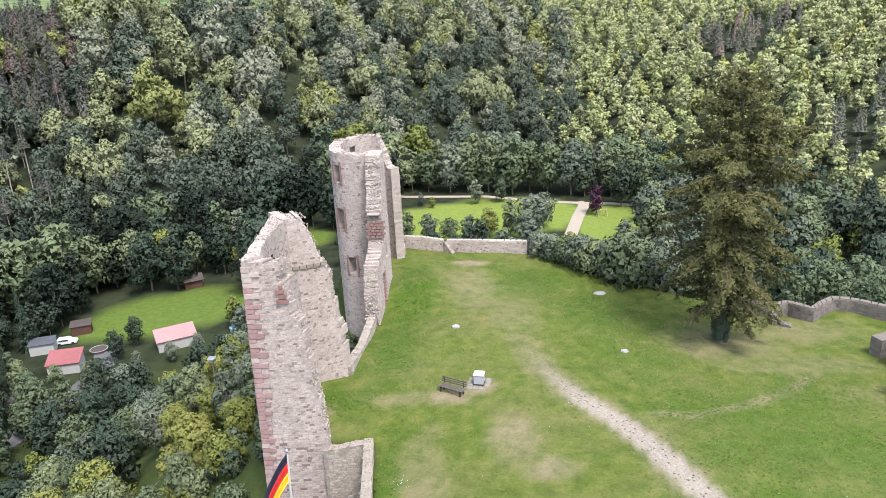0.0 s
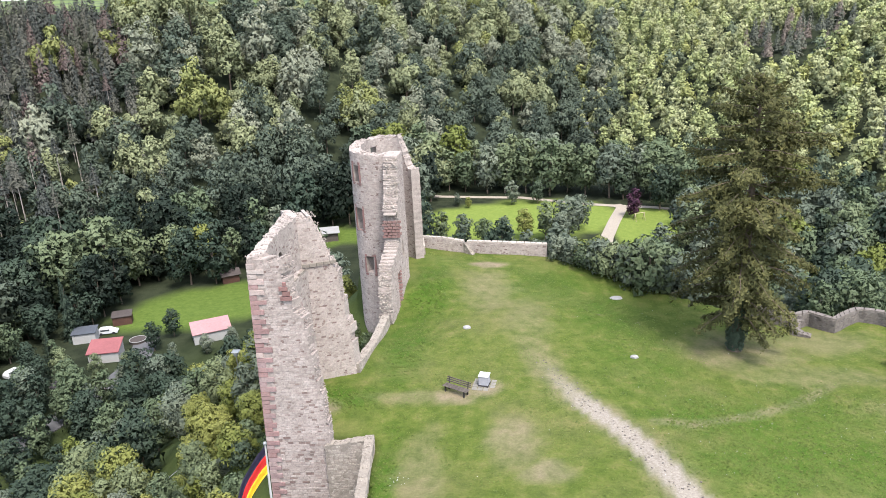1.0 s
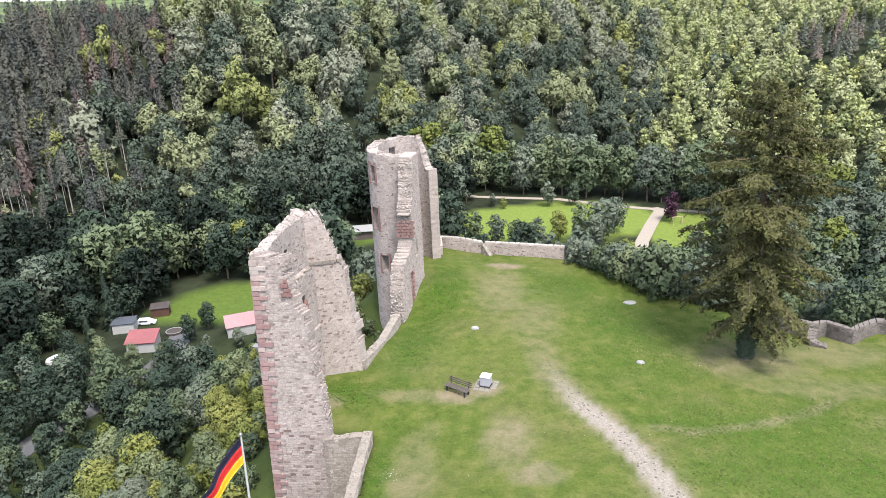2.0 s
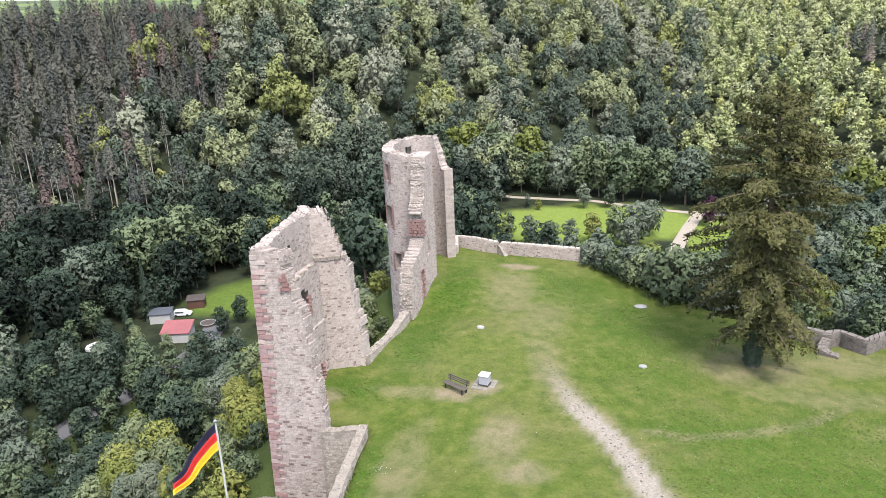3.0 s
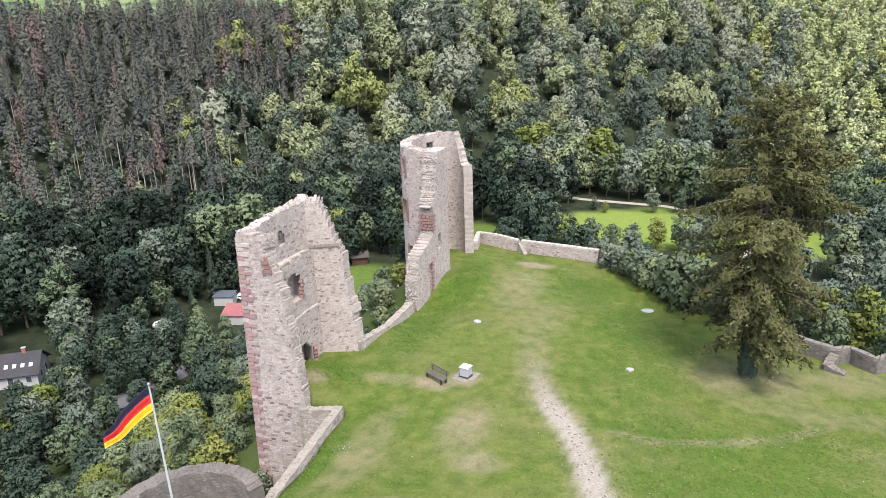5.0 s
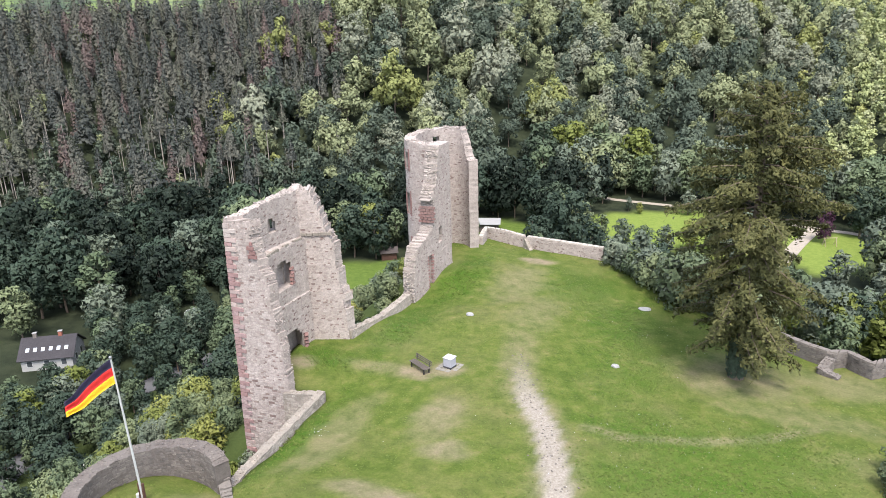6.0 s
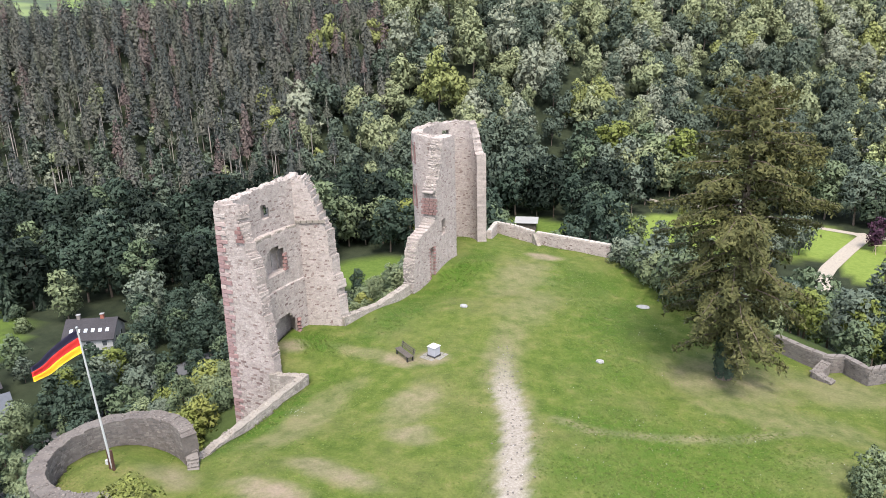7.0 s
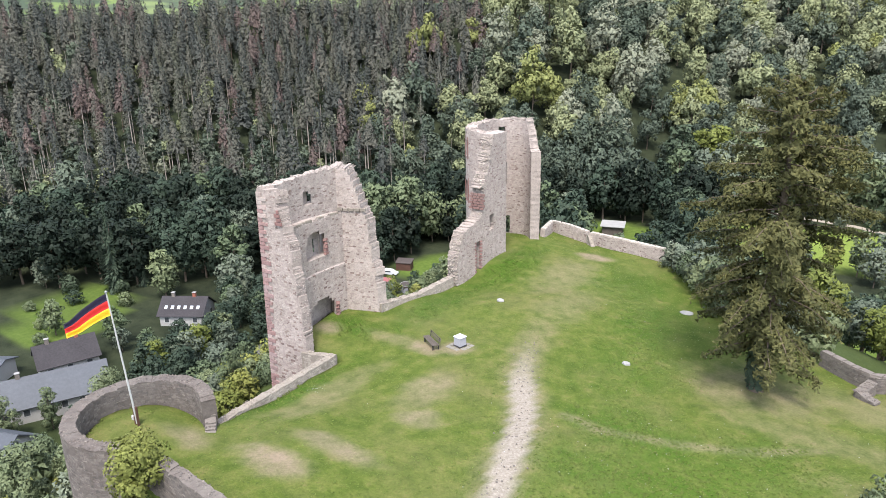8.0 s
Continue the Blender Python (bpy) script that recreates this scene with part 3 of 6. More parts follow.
# ---- gate tower ruin (west wall with stubs of the south and north walls) ----
def build_keep():
    root = thing("ruined_gate_tower", pose(-9, 37, 0), "tall ruined stone tower wall with red sandstone quoins and window openings", "ruin")
    inv = root.matrix_world.inverted()

    def own(ob):
        ob.matrix_parent_inverse = inv
        return ob
    # south stub, seen from outside; u runs from the quoin corner eastwards
    south, south_in = Face([(-10.35, 33.65), (-6.7, 33.72)]), Face([(-9.6, 34.35), (-6.7, 34.4)])
    lean_s = lambda u, z, front: np.array([(-0.028 * (11 - z)) * max(0, 1 - u / 3.6) * 0.62, -0.004 * (11 - z)])

    def south_end(z):
        return np.interp(z, [-6, -0.3, 0.3, 1.8, 3.6, 5.5, 7.4, 8.2, 8.9, 9.6, 11], [3.55, 3.5, 3.42, 3.4, 3.15, 2.9, 2.72, 2.2, 1.95, 1.85, 1.95]) + ragged(z, 0.04)
    keep_s = lambda u, z: u < south_end(z) and z < 10.9 + 0.08 * math.sin(u * 4.1) + 0.06 * math.sin(u * 9)
    # west wall, seen from inside; u runs northwards
    west, west_out = Face([(-9.5, 34.3), (-9.68, 35.2), (-9.75, 37.2), (-9.6, 39.0), (-9.3, 40.6)]), Face([(-10.35, 33.8), (-10.45, 42.0)])
    def thick(u, z):
        return 0.0 if z > 7.95 else np.interp(u, [0, 6.3], [0.78, 0.34]) if z > 3.9 else np.interp(u, [0, 6.3], [0.85, 0.42])
    lean_w = lambda u, z, front: np.array([thick(u, z), 0.0]) * (1 if front else 0)
    ope_w = lambda u, z: arch(u, z, 3.37, 0.36, 8.85, 9.6, 0.42) or arch(u, z, 3.4, 1.0, 5.0, 6.2, 0.75) or arch(u, z, 3.6, 1.3, -1.5, 0.9, 0.8)
    top_w = lambda u: 11.0 + 0.04 * u + 0.05 * math.sin(u * 5.3) + 0.04 * math.sin(u * 11)
    keep_w = lambda u, z: not ope_w(u, z) and z < top_w(u)
    # north stub; u runs eastwards from the inner corner
    north, north_out = Face([(-9.25, 40.3), (-8.4, 40.6), (-6.6, 41.55)]), Face([(-10.4, 42.1), (-6.3, 42.25)])
    lean_n = lambda u, z, front: np.array([(-0.20 if z > 7.9 else 0.0) * max(0, 1 - u / 2) - 0.02 * (z - 2), 0.0])

    def north_end(z):
        return np.interp(z, [-2, 3.7, 3.95, 7.5, 7.9, 8.3, 9.6, 9.9, 10.4, 11.4], [2.82, 2.7, 2.52, 2.28, 2.1, 1.85, 1.62, 1.45, 1.3, 1.2]) + ragged(z, 0.035, 2.9, 1.0)
    keep_n = lambda u, z: u < north_end(z) and z < 11.2 - 0.08 * u + 0.08 * math.sin(u * 8)
    body = own(finish_wall("south_wall", wall_body(south, south_in, -10.5, 11.4, keep_s, cell=0.16, lean=lean_s),
                           face_stones(south, -10.0, 11.2, lambda u, z: keep_s(u, z) and keep_s(u + 0.05, z), lean=lean_s, skip=lambda u, z: u < 0.68 or -4.6 < z < 0.2), root, top=rubble_top(south, south_in, keep_s, 8, 11.6)))
    w = own(finish_wall("west_wall", wall_body(west, west_out, -4.0, 12.2, keep_w, lean=lean_w, top=top_w),
                        face_stones(west, -0.3, 12.1, keep_w, lean=lean_w), root, top=rubble_top(west, west_out, keep_w, 8, 12.3)))
    n = own(finish_wall("north_wall", wall_body(north, north_out, -3.0, 12.0, keep_n, cell=0.15, lean=lean_n),
                        face_stones(north, -0.6, 11.9, keep_n, lean=lean_n), root, top=rubble_top(north, north_out, keep_n, 5, 12.0)))
    core = torn_edge(south, south_in, south_end, -0.6, 10.8, lean_s) + torn_edge(north, north_out, north_end, -0.4, 11.0, lean_n)
    tagged(own(link("torn_core", mesh_from(*join_arrays(core)), STONE, root, "rough rubble core of the torn walls")), kind="stuff")
    # string course and floor ledges on the inside
    bits = []
    for z, depth, a, b in ((7.70, 0.06, 0.1, 6.2), (3.65, 0.02, 1.4, 6.2)):
        u = a
        while u < b:
            wd = rng.uniform(0.25, 0.6)
            if rng.uniform() < (0.1 if z > 5 else 0.4):
                u += wd
                continue
            z += rng.normal(0, 0.012)
            p, q = west.at(u), west.at(min(b, u + wd - 0.02))
            x0 = thick(u, z) - 0.14
            bits.append(stone_arrays([(p[0] + x0, p[1], z), (q[0] + x0, q[1], z), (q[0] + x0, q[1], z + 0.24), (p[0] + x0, p[1], z + 0.24)], np.array([depth + 0.05, 0, 0.0])))
            u += wd
    u = 0.1
    while u < 2.0:
        p, q, nm = north.at(u), north.at(u + 0.42), north.normal(u + 0.2)
        bits.append(stone_arrays([(p[0] - 0.12, p[1], 7.98), (q[0] - 0.12, q[1], 7.98), (q[0] - 0.12, q[1], 8.2), (p[0] - 0.12, p[1], 8.2)], np.array([*nm * 0.10, 0])))
        u += 0.44
    for V, F in bits:
        link("ledge_stone", mesh_from(V, F), CAP, w)
    # toothing of torn red stones on the south stub
    bits = []
    for i, (x0, x1) in enumerate(((-8.75, -8.12), (-8.62, -8.2), (-8.78, -8.3), (-8.55, -8.36))):
        z = 8.62 + 0.27 * i
        bits.append(stone_arrays([(x0, 33.62, z), (x1, 33.62, z), (x1, 33.62, z + 0.23), (x0, 33.62, z + 0.23)], np.array([0, -0.07, 0])))
    for V, F in bits:
        own(link("jamb_stone", mesh_from(V, F), RED, root, "torn red sandstone jamb block"))
    # window jambs in red stone
    bits = []
    for i in range(5):
        bits.append(lump((-9.2, 38.72, 5.1 + 0.27 * i), 0.17))
    for i in range(4):
        bits.append(lump((-8.85, 39.25, 0.1 + 0.3 * i), 0.17))
    for V, F in bits:
        own(link("jamb_stone", mesh_from(V, F), RED, root, "red sandstone jamb block"))
    own(part("arch_back", box(bmesh.new(), -10.3, 36.3, -2.0, -10.05, 40.2, 2.2, 0.02), MORTAR, root, "walled-up back of the arched recess"))
    own(part("window_infill", box(bmesh.new(), -10.38, 37.2, 8.75, -10.12, 38.1, 10.1, 0.02), MORTAR, root, "walled-up back of the upper window"))
    for y0, y1, z0, z1 in ((36.6, 38.02, 4.85, 7.1), (38.02, 38.85, 6.25, 7.1), (38.62, 38.85, 4.85, 6.25)):
        own(part("window_infill", box(bmesh.new(), -10.36, y0, z0, -9.85, y1, z1, 0.02), MORTAR, root, "narrowed outer side of the window"))
    # single stones: quoins up the corner, and the lowest part of the south face
    k, z = 0, -9.0
    while z < 10.6:
        h = rng.uniform(0.24, 0.33)
        wq = 0.80 if k % 2 else 0.46
        wq *= rng.uniform(0.85, 1.15)
        b0 = np.array([-10.35, 33.65]) + lean_s(0, z, True)
        P = [(b0[0] - 0.03, b0[1], z + 0.012), (b0[0] + wq, b0[1], z + 0.012), (b0[0] + wq, b0[1], z + h - 0.012), (b0[0] - 0.03, b0[1], z + h - 0.012)]
        V, F = stone_arrays(P, np.array([0, -0.055, 0]))
        own(link("quoin", mesh_from(V, F), QUOIN if z < 9.6 else LOOSE, root))
        z, k = z + h, k + 1
    z, count = -4.6, 0
    while z < 0.2:
        h = rng.uniform(0.12, 0.18)
        u = 0.66
        while u < 3.4:
            wq = rng.uniform(0.2, 0.48)
            if keep_s(u + wq, z + h) and count < 295:
                c = [np.array(south.at(x)) + lean_s(x, y, True) for x, y in ((u + 0.012, z), (u + wq - 0.012, z), (u + wq - 0.012, z + h), (u + 0.012, z + h))]
                P = [(*c[0], z + 0.012), (*c[1], z + 0.012), (*c[2], z + h - 0.012), (*c[3], z + h - 0.012)]
                own(link("stone", mesh_from(*stone_arrays(P, np.array([0, -rng.uniform(0.008, 0.028), 0]))), LOOSE, root))
                count += 1
            u += wq
        z += h


# ---- round tower ruin ----
TC, TR = (-6.15, 60.85), (3.2, 4.0)


def build_round_tower():
    root = thing("ruined_round_tower", pose(TC[0], TC[1], 0), "roofless ruined round stone tower, open on one side", "ruin")
    inv = root.matrix_world.inverted()

    def own(ob):
        ob.matrix_parent_inverse = inv
        return ob
    A0, A1 = -74.0, -321.0           # from the front edge clockwise round to the far jamb, degrees
    angs = np.linspace(A0, A1, 110)
    def ring(inset):                 # squarish in front, round behind
        out = []
        for a in np.radians(angs):
            e = 2 / 3.0 if math.sin(a) < 0 else 2 / 1.9
            c, k = (math.copysign(abs(v) ** e, v) for v in (math.cos(a), math.sin(a)))
            out.append((TC[0] + (TR[0] - inset) * c, TC[1] + (TR[1] - inset) * k))
        return out
    outer, inner = Face(ring(0), True), Face(ring(0.95))
    inner.s = outer.s * (inner.s[-1] / outer.s[-1])
    U = lambda ang: float(np.interp(-ang, -angs, outer.s))
    wins = [(U(-131), 0.40, 9.3, 10.9), (U(-131), 0.45, 5.1, 7.1), (U(-113), 0.42, 1.2, 2.75)]
    back = [(U(-222), 0.50, 10.0, 11.4), (U(-230), 0.36, 5.6, 7.9), (U(-232), 0.55, 0.2, 2.4)]

    def top(u):
        a = np.interp(u, outer.s, angs)
        drop = np.interp(a, [-321, -306, -304, -286, -180, -74], [9.2, 9.3, 9.7, 12.15, 12.05, 11.7])
        return drop + 0.05 * math.sin(u * 6) + 0.05 * math.sin(u * 2.3)

    def keep(u, z):
        return z < top(u) and not hit_box(u, z, [(m - h, m + h, lo, hi) for m, h, lo, hi in wins + back])
    lean = lambda u, z, front: np.array([-0.006 * (z - 5), 0.0])
    stones = face_stones(outer, -9, 12.2, keep, lean=lean, skip=lambda u, z: U(-225) < u < U(-305)) + face_stones(inner, -0.3, 12.2, keep, length=outer.s[-1], lean=lean, skip=lambda u, z: u < U(-150) and z < 8)
    w = own(finish_wall("round_wall", wall_body(outer, inner, -12, 12.6, keep, lean=lean, top=top), stones, root, top=rubble_top(outer, inner, keep, 7, 12.6)))
    # red sandstone frames round the windows
    for m, h, lo, hi in wins:
        for name, (a, b, c, d) in (("window_jamb", (m - h - 0.16, m - h, lo, hi)), ("window_jamb", (m + h, m + h + 0.16, lo, hi)), ("lintel", (m - h - 0.2, m + h + 0.2, hi, hi + 0.22)), ("sill", (m - h - 0.2, m + h + 0.2, lo - 0.18, lo))):
            P = []
            for x, y in ((a, c), (b, c), (b, d), (a, d)):
                q = outer.at(x) + lean(x, y, True)
                P.append((*q, y))
            nm = outer.normal((a + b) / 2)
            own(link(name, mesh_from(*stone_arrays(P[::-1], np.array([*nm * 0.07, 0]))), RED, root, "red sandstone window surround"))
    # wall running south from the tower, torn off in a slope
    east, west = Face([(-5.3, 50.6), (-4.8, 54.6), (-4.6, 58.1)]), Face([(-6.35, 50.6), (-6.0, 54.6), (-5.75, 58.1)])
    def start(z):
        return np.interp(z, [-3, 0, 1.5, 3, 3.9, 4.3, 4.6, 4.9, 6.2, 7.3, 7.6, 8.6, 9.6, 11.4, 12.1], [0, 0.02, 0.15, 0.5, 1.1, 2.2, 3.1, 3.6, 3.9, 3.85, 3.8, 4.4, 4.8, 5.2, 5.4]) + ragged(z, 0.04)
    def keep_e(u, z):
        if u < start(z) or z > 11.75:
            return False
        return not (hit_box(u, z, [(2.7, 3.35, -2, 2.6), (4.75, 5.4, 3.3, 4.6)]))
    lean_e = lambda u, z, front: np.array([-0.008 * (z - 3), 0.0])
    bits = face_stones(east, -1.3, 12.1, keep_e, lean=lean_e) + face_stones(Face(west.p, True), -6, 12.1, keep_e, length=east.s[-1], lean=lean_e)
    core = []
    for z in np.arange(-0.9, 11.6, 0.14):          # rough core showing on the torn end
        u = start(z)
        for t in np.arange(0.04, 1.0, 0.14):
            p = east.at(u) * (1 - t) + west.at(u * west.s[-1] / east.s[-1]) * t + lean_e(u, z, True)
            core.append(lump((p[0] + rng.normal(0, 0.05), p[1] + rng.normal(0, 0.06), z + rng.normal(0, 0.05)), rng.uniform(0.04, 0.09)))
    own(finish_wall("spur_wall", wall_body(east, west, -7, 12.1, keep_e, cell=0.14, lean=lean_e, rough=0.02), bits, root))
    tagged(own(link("torn_core", mesh_from(*join_arrays(core)), LOWSTONE, root, "rough rubble core of the torn wall")), kind="stuff")
    # red fireplace niche in the torn end, red door jambs
    bits = []
    for r in range(6):
        z = 5.40 + 0.25 * r
        for c in range(4):
            x = -6.15 + 0.37 * c + (0.12 if r % 2 else 0)
            bits.append(stone_arrays([(x, 54.12, z), (x + 0.34, 54.12, z), (x + 0.34, 54.12, z + 0.21), (x, 54.12, z + 0.21)], np.array([0, -0.06, 0])))
    for V, F in bits:
        own(link("niche_stone", mesh_from(V, F), RED, root, "red sandstone block of a torn fireplace"))
    bits = []
    for z in np.arange(-0.3, 2.5, 0.3):
        for u, r in ((2.64, 0.12), (3.42, 0.15)):
            q = east.at(u) + lean_e(u, z, True)
            bits.append(lump((q[0] - 0.05, q[1], z + 0.15), r))
    for V, F in bits:
        own(link("jamb_stone", mesh_from(V, F), RED, root, "red sandstone door jamb block"))
    hood = bmesh.new()
    box(hood, -6.0, 53.95, 7.3, -4.98, 54.6, 7.48, 0.05)
    own(part("hood", hood, MORTAR, root, "stone hood over the torn fireplace"))


# ---- low walls ----
def low_wall(name, line, width, top, base, label, mat=None, stone_mat=None, cope=True, coping_mat=None, rough_top=None):
    """A wall along a line in plan; top and base are heights at its points."""
    L = np.array(line, float)
    d = np.gradient(L, axis=0)
    d /= np.linalg.norm(d, axis=1)[:, None]
    nrm = np.stack([d[:, 1], -d[:, 0]], 1)
    front, backf = Face(L + nrm * width / 2), Face(L - nrm * width / 2)
    tops, bases = np.array(top, float), np.array(base, float)
    t = lambda u: np.interp(u, front.s, tops)
    keep = lambda u, z: np.interp(u, front.s, bases) < z < t(u) + 0.03 * math.sin(u * 5)
    root = thing(name, pose(*L[len(L) // 2], float(bases.min())), label, "wall", kind="")
    z0, z1 = float(bases.min()), float(tops.max()) + 0.1
    bits = face_stones(front, z0, z1, keep) + face_stones(Face(backf.p, True), z0, z1, keep, length=front.s[-1])
    w = finish_wall("wall_body", wall_body(front, backf, z0, z1 + 0.3, keep, cell=0.25, top=lambda u: t(u) + 0.03 * math.sin(u * 5)), bits, root, mat=mat, stone_mat=stone_mat)
    w.matrix_parent_inverse = root.matrix_world.inverted()
    if rough_top is not None:
        V, F = join_arrays(rubble_top(front, backf, keep, z0, z1 + 0.1, 0.16, 0.055))
        s = tagged(link("top_rubble", mesh_from(V, F), rough_top, root), kind="stuff")
        s.matrix_parent_inverse = root.matrix_world.inverted()
    if cope:
        u = 0.02
        while u < front.s[-1] - 0.1:
            wd = min(rng.uniform(0.45, 0.85), front.s[-1] - u)
            k = backf.s[-1] / front.s[-1]
            z = t(u + wd / 2) + rng.normal(0, 0.015)
            za, zb = t(u) + 0.02, t(u + wd) + 0.02
            a, b = front.at(u + 0.01), front.at(u + wd - 0.01)
            c, e = backf.at((u + wd - 0.01) * k), backf.at((u + 0.01) * k)
            V, F = stone_arrays([(*a, za), (*b, zb), (*c, zb), (*e, za)], np.array([0, 0, 0.11]))
            s = link("coping_stone", mesh_from(V, F), coping_mat or COPING, root)
            s.matrix_parent_inverse = root.matrix_world.inverted()
            u += wd
    return root


def curve(cx, cy, r, a0, a1, n=24, rx=None):
    return [(cx + (rx or r) * math.cos(radians(a)), cy + r * math.sin(radians(a))) for a in np.linspace(a0, a1, n)]


def densify(pts, zt, zb, step=0.8):
    P, T, B = [], [], []
    for i in range(len(pts) - 1):
        n = max(1, round(math.dist(pts[i], pts[i + 1]) / step))
        for k in range(n):
            f = k / n
            P.append(tuple(np.array(pts[i]) * (1 - f) + np.array(pts[i + 1]) * f))
            T.append(zt[i] * (1 - f) + zt[i + 1] * f), B.append(zb[i] * (1 - f) + zb[i + 1] * f)
    return P + [pts[-1]], T + [zt[-1]], B + [zb[-1]]


BOUND = [(23.0, 52.9), (25.0, 51.4), (26.3, 50.7), (27.2, 51.2), (28.55, 49.7), (29.8, 50.7), (31.2, 51.6), (32.6, 51.0), (34.1, 49.5), (37, 47), (43, 42)]


def build_low_walls():
    P, T, B = densify([(-7.2, 33.7), (-4.85, 33.8)], [-0.35, -0.05], [-9.0, -9.0])
    low_wall("plateau_wall", P, 0.5, T, B, "low pale rubble wall beside the ruined gate tower", LOWMORTAR, LOWSTONE, cope=False, rough_top=CAP)
    P, T, B = densify([(-4.65, 34.05), (-4.35, 29), (-4.0, 24.6), (-3.7, 23.3)], [0.0, 0.15, 0.4, 0.55], [-9, -9, -8, -6])
    low_wall("plateau_wall", P, 0.52, T, B, "low pale rubble wall along the plateau edge", LOWMORTAR, LOWSTONE, cope=False, rough_top=CAP)
    P, T, B = densify([(-6.75, 41.6), (-6.2, 46), (-5.8, 50.4)], [0.55, 0.0, 0.15], [-3, -3, -3])
    low_wall("curtain_wall", P, 0.6, T, B, "low pale rubble wall between the two ruined towers", LOWMORTAR, LOWSTONE, cope=False, rough_top=CAP)
    P, T, B = densify([(-3.9, 64.6), (-4.3, 67.7), (-2.0, 67.4), (0.1, 66.9)], [1.0, 1.1, 1.0, 0.75], [-2.5] * 4)
    low_wall("parapet", P, 0.5, T, B, "pale stone parapet with coping at the plateau end")
    P, T, B = densify([(0.4, 66.85), (3.5, 66.2), (8.3, 65.4)], [0.75, 0.8, 0.75], [-2.5] * 3)
    low_wall("parapet", P, 0.5, T, B, "pale stone parapet with coping at the plateau end")
    P, T, B = densify([(0.2, 66.7), (1.05, 65.9)], [0.8, -0.3], [-2, -2], 0.2)
    low_wall("parapet_buttress", P, 0.4, T, B, "sloping broken stone end of the parapet", LOWMORTAR, LOWSTONE, cope=False, rough_top=CAP)
    C = curve(-5.15, 20.1, 3.35, 62, 318, 34)
    n = len(C)
    low_wall("bastion_wall", C, 0.75, list(np.interp(range(n), [0, 1, 2, 4, n - 1], [2.25, 2.5, 2.62, 2.7, 2.75])), [-15.0] * n, "curved grey stone bastion wall with mortared top", GREYSTONE, GREYSTONE, False, rough_top=GREYSTONE)
    P, T, B = densify([(-3.8, 23.2), (-3.45, 22.95), (-3.05, 22.5)], [1.5, 1.1, 0.55], [-2, -2, -1], 0.12)
    low_wall("bastion_stub", P, 0.55, T, B, "broken grey stone wall stub", GREYSTONE, GREYSTONE, False, rough_top=GREYSTONE)
    P, T, B = densify([(-2.7, 17.9), (-0.4, 18.0), (5, 17.4), (14, 15.6)], [2.6, 2.7, 2.75, 2.7], [-8] * 4)
    low_wall("plateau_wall", P, 0.6, T, B, "grey stone wall with mortared top along the plateau", GREYSTONE, GREYSTONE, False, rough_top=GREYSTONE)
    P, T, B = densify(BOUND, [-0.5] * len(BOUND), [-4] * len(BOUND))
    low_wall("boundary_wall", P, 0.5, T, B, "winding grey stone boundary wall with flat coping", GREYSTONE, GREYSTONE, True, GREYSTONE)
    P, T, B = densify([(26.15, 50.4), (25.5, 49.4), (26.6, 48.9)], [-0.7, -1.1, -1.4], [-3, -3, -3], 0.4)
    low_wall("boundary_stub", P, 0.6, T, B, "broken grey stone wall stub beside the boundary wall", GREYSTONE, GREYSTONE, False, rough_top=GREYSTONE)
    P, T, B = densify([(29.7, 43.4), (32.5, 44.2)], [0.0, 0.3], [-2, -2], 0.4)
    low_wall("boundary_stub", P, 0.9, T, B, "grey stone wall stub in the grass", GREYSTONE, GREYSTONE, False)

# ---- trees ----
trng = np.random.default_rng(11)


def unit(v):
    return v / (np.linalg.norm(v, axis=-1, keepdims=True) + 1e-9)


def leaf_quads(pos, nrm, size, stretch=1.2, fold=0.25, soft=None):
    """Small pointed leaf clumps, one triangle each; soft: the normal by which each is shaded."""
    n = len(pos)
    nrm = unit(nrm)
    t = unit(np.cross(nrm, trng.normal(size=(n, 3))))
    s = np.cross(nrm, t)
    a, b = (size * stretch / 2)[:, None], (size * 0.5)[:, None]
    c = np.stack([pos - t * a * 0.8 + s * b, pos - t * a - s * b, pos + t * a + nrm * b * fold], 1)
    c += trng.normal(size=c.shape) * (size * 0.12)[:, None, None]
    soft = nrm if soft is None else unit(soft)
    return c.reshape(-1, 3), np.arange(3 * n).reshape(-1, 3), np.repeat(soft, 3, 0)


